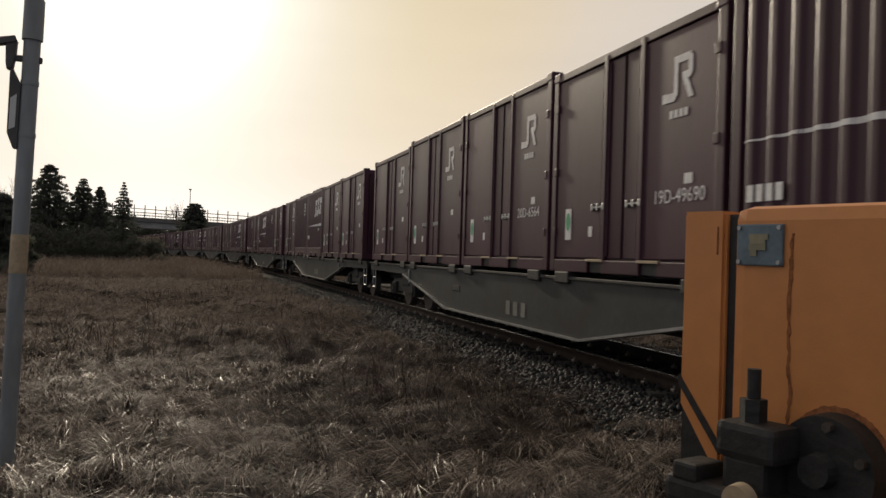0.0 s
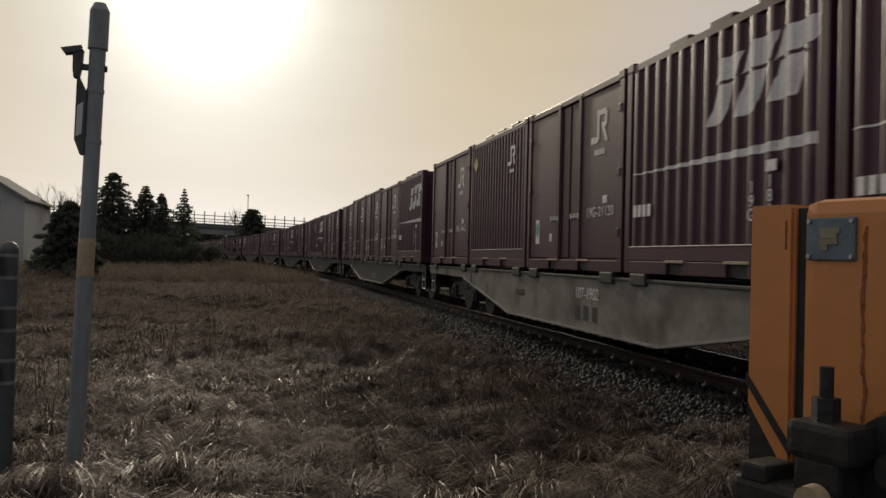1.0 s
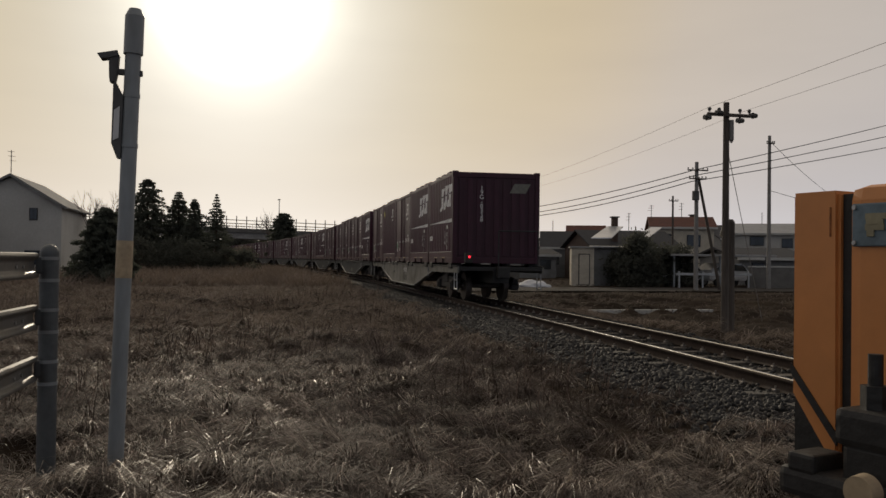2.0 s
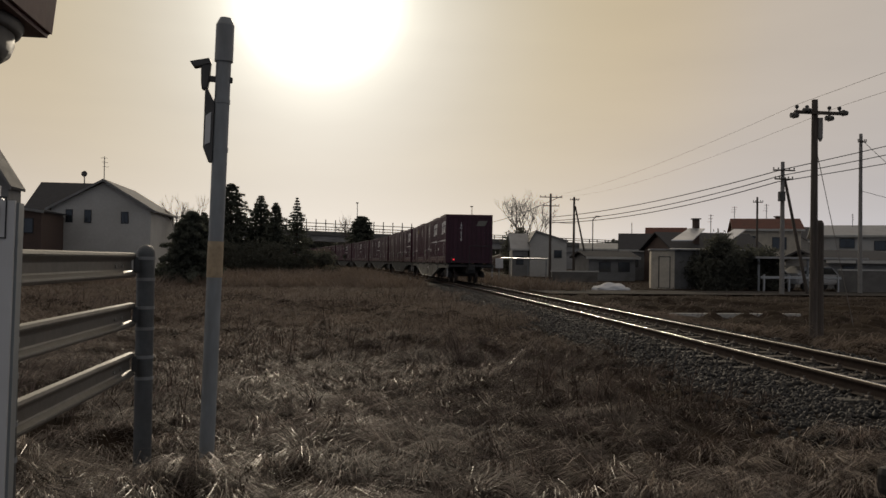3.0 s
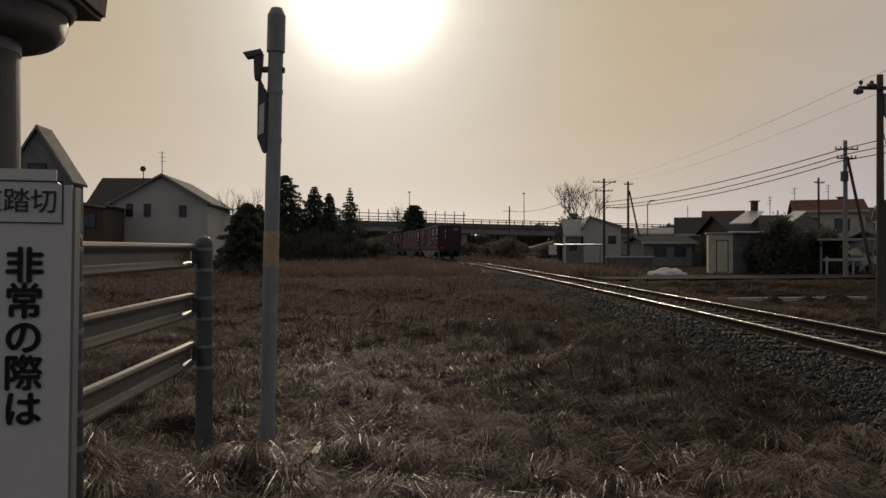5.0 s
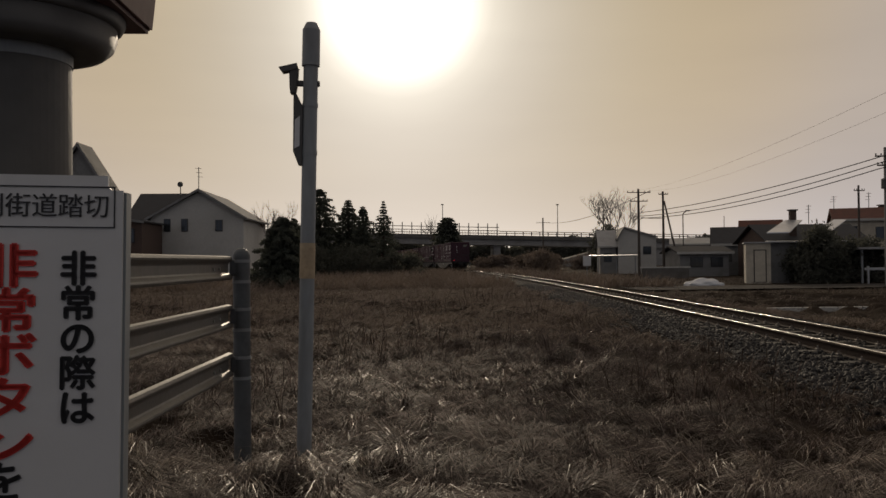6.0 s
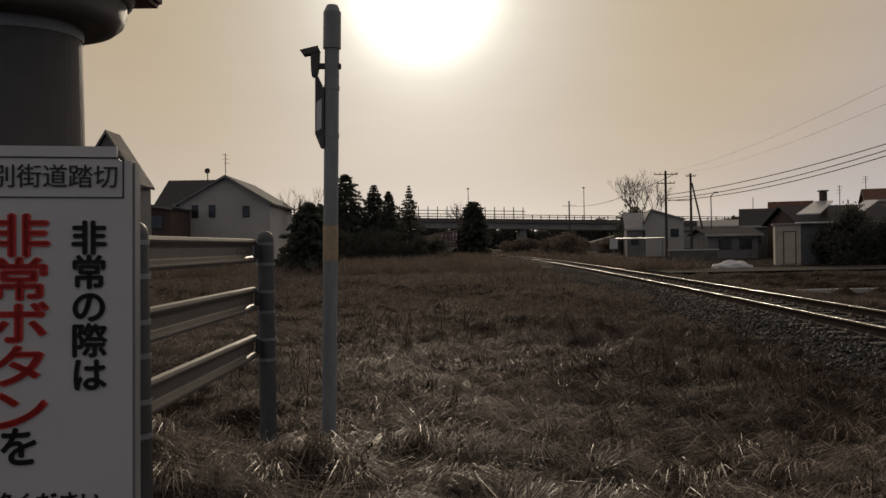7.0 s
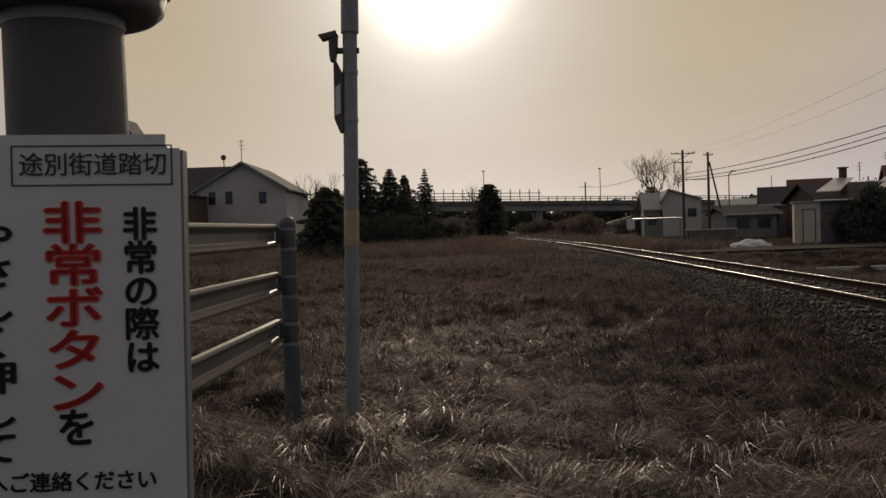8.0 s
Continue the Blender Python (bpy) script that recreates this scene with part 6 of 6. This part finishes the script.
def roadside():
    xs = np.linspace(11, 75, 30)
    v = np.concatenate([np.stack([xs, 37.8 + 0.02 * xs, np.full_like(xs, 0.015)], -1), np.stack([xs, 43.0 + 0.02 * xs, np.full_like(xs, 0.015)], -1)])
    i = np.arange(29)
    tagged(raw_mesh("road", v, np.stack([i, i + 1, i + 31, i + 30], -1), "asphalt"), "dark worn road beyond the railway", "road", kind="structure")
    t = thing("kerb_stone", pose(0, 0, 0), "pale concrete kerb beyond the railway", "kerb")
    for k in range(4):
        bm = bmesh.new()
        box(bm, 10.2 + k * 1.02, 11.2 + k * 1.02, 22.9, 23.05, -0.1, 0.04, 0.015)
        part("stone", bm, "stucco", t)
    rnd = random.Random(8)
    bm = bmesh.new()
    bmesh.ops.create_icosphere(bm, subdivisions=4, radius=1)
    for v in bm.verts:
        n = noise.noise(v.co * 2.2) * 0.22 + noise.noise(v.co * 6) * 0.07
        v.co = Vector((v.co.x * (1 + n) * 1.05, v.co.y * (1 + n) * 0.6, max(-0.1, v.co.z * (1 + n) * 0.42)))
    o = part("tarpaulin", bm, "tarp", None)
    o.matrix_world = pose(16.1, 44.0, -0.05)
    for p in o.data.polygons:
        p.use_smooth = True
    tagged(o, "low heap under a crumpled pale tarpaulin", "tarpaulin")


roadside()


def slab():
    # a pale patch in the grass, drawn as a thin slab
    bm = bmesh.new()
    prism(bm, [(-0.30, -0.12), (0.26, -0.16), (0.33, 0.05), (0.05, 0.16), (-0.28, 0.11)], -0.02, 0.035, pose(0, 0, 0, 90))
    o = part("stone_slab", bm, "concrete", None)
    o.matrix_world = pose(2.76, 5.0, float(ground_z(2.76, 5.0)) + 0.07, 4, -3, 15)
    tagged(o, "flat pale slab lying in dead grass", "stone")


slab()


# ---- grass, weeds and ballast ----
def grass_blades(n, x0, x1, y0, y1, length, width, seed, name, mat, lie, label, keep=None, height=0.0):
    """Bent dead blades, mostly lying down, combed into tufts."""
    rnd = np.random.RandomState(seed)
    x, y = rnd.uniform(x0, x1, n), y0 + (y1 - y0) * rnd.uniform(0, 1, n) ** 1.5
    # gather the roots into tufts
    cx, cy = np.round(x / 0.22) * 0.22, np.round(y / 0.22) * 0.22
    h1 = np.modf(np.abs(np.sin(cx * 127.1 + cy * 311.7) * 43758.5))[0]
    h2 = np.modf(np.abs(np.sin(cx * 269.5 + cy * 183.3) * 24634.6))[0]
    pull = rnd.uniform(0.2, 0.8, n)
    x, y = x + (cx + (h1 - 0.5) * 0.25 - x) * pull, y + (cy + (h2 - 0.5) * 0.25 - y) * pull
    d = x - track_x(y)
    edge = 1.75 + 0.75 * h1 + 0.3 * np.sin(y * 0.7) * np.sin(y * 0.23 + 1)
    ok = (d < -edge) | (d > edge + 0.3)
    if keep is not None:
        ok &= keep(x, y, h2)
    x, y, h1, h2 = x[ok], y[ok], h1[ok], h2[ok]
    n = len(x)
    a = 2.6 * (h1 - 0.5) + 1.3 * np.sin(x * 0.8 + 0.5 * y) + 1.1 * np.sin(y * 0.7 - 0.4 * x) - 1.2 + rnd.normal(0, 0.55, n)
    lift = np.clip(rnd.normal(lie, 0.16, n) + 0.25 * (h2 - 0.5), 0.02, 1.35)
    L = length * rnd.uniform(0.5, 1.35, n) * (0.7 + 0.6 * h2)
    w = width * rnd.uniform(0.6, 1.3, n) * (1 + 0.035 * np.maximum(y - 5, 0))
    dirn = np.stack([np.cos(a), np.sin(a)], -1)
    side = np.stack([-np.sin(a), np.cos(a)], -1) * w[:, None]
    z0 = ground_z(x, y) + 0.10 * h2 * (lie < 0.8)
    root = np.stack([x, y], -1)
    mid = root + dirn * (L * 0.5 * np.cos(lift))[:, None]
    tip = root + dirn * (L * 0.98 * np.cos(lift * 0.75))[:, None]
    zm = z0 + L * 0.5 * np.sin(lift) + 0.015
    zt = np.maximum(zm + L * 0.45 * np.sin(lift - 0.65 * (lie < 0.8)), ground_z(tip[:, 0], tip[:, 1]) + 0.01)
    tw = rnd.uniform(-0.6, 0.6, n) * w
    v = np.zeros((n, 5, 3))
    v[:, 0, :2], v[:, 1, :2], v[:, 2, :2], v[:, 3, :2], v[:, 4, :2] = root - side, root + side, mid + side, mid - side, tip
    v[:, 0, 2], v[:, 1, 2], v[:, 2, 2], v[:, 3, 2], v[:, 4, 2] = z0 - 0.03, z0 - 0.03, zm + tw, zm - tw, zt
    i = np.arange(n)[:, None] * 5
    f = np.concatenate([i + np.array([[0, 1, 2]]), i + np.array([[0, 2, 3]]), i + np.array([[3, 2, 4]])])
    tagged(raw_mesh(name, v.reshape(-1, 3), f, mat), label, "grass", kind="stuff")


grass_blades(280000, -5.5, 6.5, 2.0, 17, 0.30, 0.0022, 1, "dry_grass", "grass", 0.16, "flattened tangle of dead straw-coloured grass",
             lambda x, y, h: (x - track_x(y) < -3.3 - 1.5 * h))
grass_blades(180000, -1.5, 6.5, 2.0, 17, 0.26, 0.0020, 7, "brown_grass", "brown_blade", 0.2, "dark brown flattened dead grass beside the ballast",
             lambda x, y, h: (x - track_x(y) > -3.6 - 1.5 * h))
grass_blades(150000, -13, 10, 13, 60, 0.4, 0.0034, 2, "far_dry_grass", "weed", 0.22, "flattened dead brown grass farther off")
grass_blades(12000, -9, 9, 7.5, 34, 0.42, 0.0035, 3, "standing_weeds", "brown_blade", 1.1, "standing thin brown dead weeds",
             lambda x, y, h: (np.sin(x * 0.9 + 1.0) * np.sin(y * 0.55) + h * 0.8 > 0.55))
grass_blades(40000, 6, 45, 10, 60, 0.2, 0.004, 4, "verge_grass", "brown_blade", 0.2, "dead brown grass beyond the railway", lambda x, y, h: ~((y > 37) & (y < 44.5) & (x > 11)))
grass_blades(40000, -30, 14, 42, 120, 0.7, 0.008, 5, "brown_scrub", "weed", 0.8, "tall brown dead scrub in the distance")

grass_blades(60000, -3, 4.2, 1.9, 6.2, 0.32, 0.0015, 6, "straw", "straw", 0.16, "scattered pale dry straws on the grass",
             lambda x, y, h: (np.sin(x * 1.3 + 0.2) * np.sin(y * 1.9 + 0.4) + 1.1 * h - 0.14 * (y - 3.0) > 0.15))
grass_blades(26000, -5, 6, 5.0, 14, 0.28, 0.0014, 16, "far_straw", "straw", 0.12, "thin pale straws lying on the grass",
             lambda x, y, h: (np.sin(x * 0.8 + 0.4) * np.sin(y * 0.9) + h > 0.35))


def tussocks(count, blades, seed, name, mat, label):
    """Low mounds of drooping dead blades that fall outward and lie over with the wind."""
    rnd = np.random.RandomState(seed)
    cx, cy = rnd.uniform(-4.6, 5.2, count), 2.4 + 9.5 * rnd.uniform(0, 1, count) ** 1.3
    ok = cx - track_x(cy) < -2.9
    cx, cy = cx[ok], cy[ok]
    k = len(cx)
    rad, high = rnd.uniform(0.16, 0.36, k), rnd.uniform(0.07, 0.17, k)
    wind = rnd.normal(-0.9, 0.7, k)
    c = np.repeat(np.arange(k), blades)
    n = len(c)
    a, q = rnd.uniform(0, 6.283, n), rnd.uniform(0, 1, n) ** 0.5 * 0.7
    x, y = cx[c] + np.cos(a) * q * rad[c] * 1.5, cy[c] + np.sin(a) * q * rad[c]
    d = np.stack([np.cos(a) * 0.8 + np.cos(wind[c]) * 0.8, np.sin(a) * 0.8 + np.sin(wind[c]) * 0.8], -1) + rnd.normal(0, 0.22, (n, 2))
    d /= np.linalg.norm(d, axis=1, keepdims=True)
    L = rnd.uniform(0.14, 0.36, n)
    w = rnd.uniform(0.0009, 0.0022, n) * (1 + 0.03 * np.maximum(y - 4, 0))
    side = np.stack([-d[:, 1], d[:, 0]], -1) * w[:, None]
    root = np.stack([x, y], -1)
    mid, tip = root + d * (L * 0.5)[:, None], root + d * (L * 0.95)[:, None] + rnd.normal(0, 0.02, (n, 2))
    lift = high[c] * (1 - q ** 2) * rnd.uniform(0.5, 1.15, n)
    z0 = ground_z(x, y) + lift
    zm = z0 + rnd.uniform(-0.01, 0.05, n)
    zt = np.maximum(ground_z(tip[:, 0], tip[:, 1]) + 0.012, zm - rnd.uniform(0.03, 0.16, n))
    v = np.zeros((n, 5, 3))
    v[:, 0, :2], v[:, 1, :2], v[:, 2, :2], v[:, 3, :2], v[:, 4, :2] = root - side, root + side, mid + side, mid - side, tip
    v[:, 0, 2], v[:, 1, 2], v[:, 2, 2], v[:, 3, 2], v[:, 4, 2] = z0, z0, zm, zm, zt
    i = np.arange(n)[:, None] * 5
    f = np.concatenate([i + np.array([[0, 1, 2]]), i + np.array([[0, 2, 3]]), i + np.array([[3, 2, 4]])])
    tagged(raw_mesh(name, v.reshape(-1, 3), f, mat), label, "grass", kind="stuff")


tussocks(460, 210, 21, "grass_tussocks", "grass", "low drooping tussocks of dead grass")
tussocks(170, 30, 22, "pale_tussocks", "straw", "pale dry drooping tussocks of dead grass")


def dead_weed(x, y, h, seed):
    """One dry stalk with short side twigs and seed heads."""
    rnd = random.Random(seed)
    t = thing("dead_weed", pose(x, y, float(ground_z(x, y)) - 0.02), "dry dark brown weed stalk standing in dead grass", "weed", "weed stalks")
    bm = bmesh.new()
    lean = Vector((rnd.uniform(-0.15, 0.15), rnd.uniform(-0.15, 0.15), 1)).normalized()
    tube(bm, (0, 0, 0), lean * h, 0.004, 0.002, 6)
    part("stalk", bm, "bark", t)
    for k in range(9):
        p = lean * (h * rnd.uniform(0.3, 0.97))
        e = Vector((rnd.uniform(-1, 1), rnd.uniform(-1, 1), rnd.uniform(0.3, 1.2))).normalized() * h * rnd.uniform(0.10, 0.26)
        bm = bmesh.new()
        tube(bm, p, p + e, 0.0022, 0.0012, 5)
        bmesh.ops.create_icosphere(bm, subdivisions=1, radius=rnd.uniform(0.006, 0.012), matrix=Matrix.Translation(p + e) @ Matrix.Diagonal((1, 1, 1.8, 1)))
        part("twig", bm, "bark", t)


for k, (x, y, h) in enumerate(((0.72, 3.55, 0.42), (0.80, 3.7, 0.34), (1.75, 4.3, 0.40), (0.95, 4.6, 0.30), (-0.35, 5.0, 0.32), (1.30, 6.1, 0.34), (2.6, 5.6, 0.36), (2.2, 4.1, 0.38), (0.25, 6.8, 0.3), (3.0, 4.6, 0.42), (1.9, 7.4, 0.36), (-1.9, 6.6, 0.3))):
    dead_weed(x, y, h, k)


def stone_mesh(seed):
    rnd = random.Random(seed)
    bm = bmesh.new()
    bmesh.ops.create_icosphere(bm, subdivisions=1, radius=1)
    for v in bm.verts:
        v.co *= rnd.uniform(0.7, 1.2)
    v = np.array([tuple(q.co) for q in bm.verts])
    f = np.array([[q.index for q in p.verts] for p in bm.faces])
    bm.free()
    return v, f


def ballast_stones():
    rnd = np.random.RandomState(9)
    shapes = [stone_mesh(k) for k in range(8)]
    n = 19000
    y = 3.0 + 42 * rnd.uniform(0, 1, n) ** 1.6
    o = np.where(rnd.uniform(size=n) < 0.72, rnd.uniform(0.62, 2.6, n), rnd.uniform(-2.4, 0.62, n))
    o = np.where((o > 1.9) & (rnd.uniform(size=n) < (o - 1.9) * 2.0), o - 0.7, o)
    sl = track_x(y + 0.5) - track_x(y - 0.5)
    x, yy = track_x(y) - o / np.hypot(1, sl), y + o * sl
    slope = np.interp(np.abs(o), [0, 1.4, 2.3, 3.2], [0.13, 0.13, -0.04, -0.02])
    z = np.maximum(slope, ground_z(x, yy)) + rnd.uniform(-0.01, 0.012, n)
    r = rnd.uniform(0.018, 0.042, n)
    V, F, base = [], [], 0
    for k in range(n):
        v, f = shapes[k % 8]
        a, b = rnd.uniform(0, 6.28, 2)
        rot = np.array(Euler((a, b, a * 2)).to_matrix())
        V.append((v * np.array((1.2, 1.0, 0.8)) * r[k]) @ rot.T + np.array((x[k], yy[k], z[k])))
        F.append(f + base)
        base += len(v)
    tagged(raw_mesh("ballast", np.concatenate(V), np.concatenate(F), "ballast"), "loose dark crushed ballast stones along the rails", "ballast", kind="stuff")


ballast_stones()

motions()
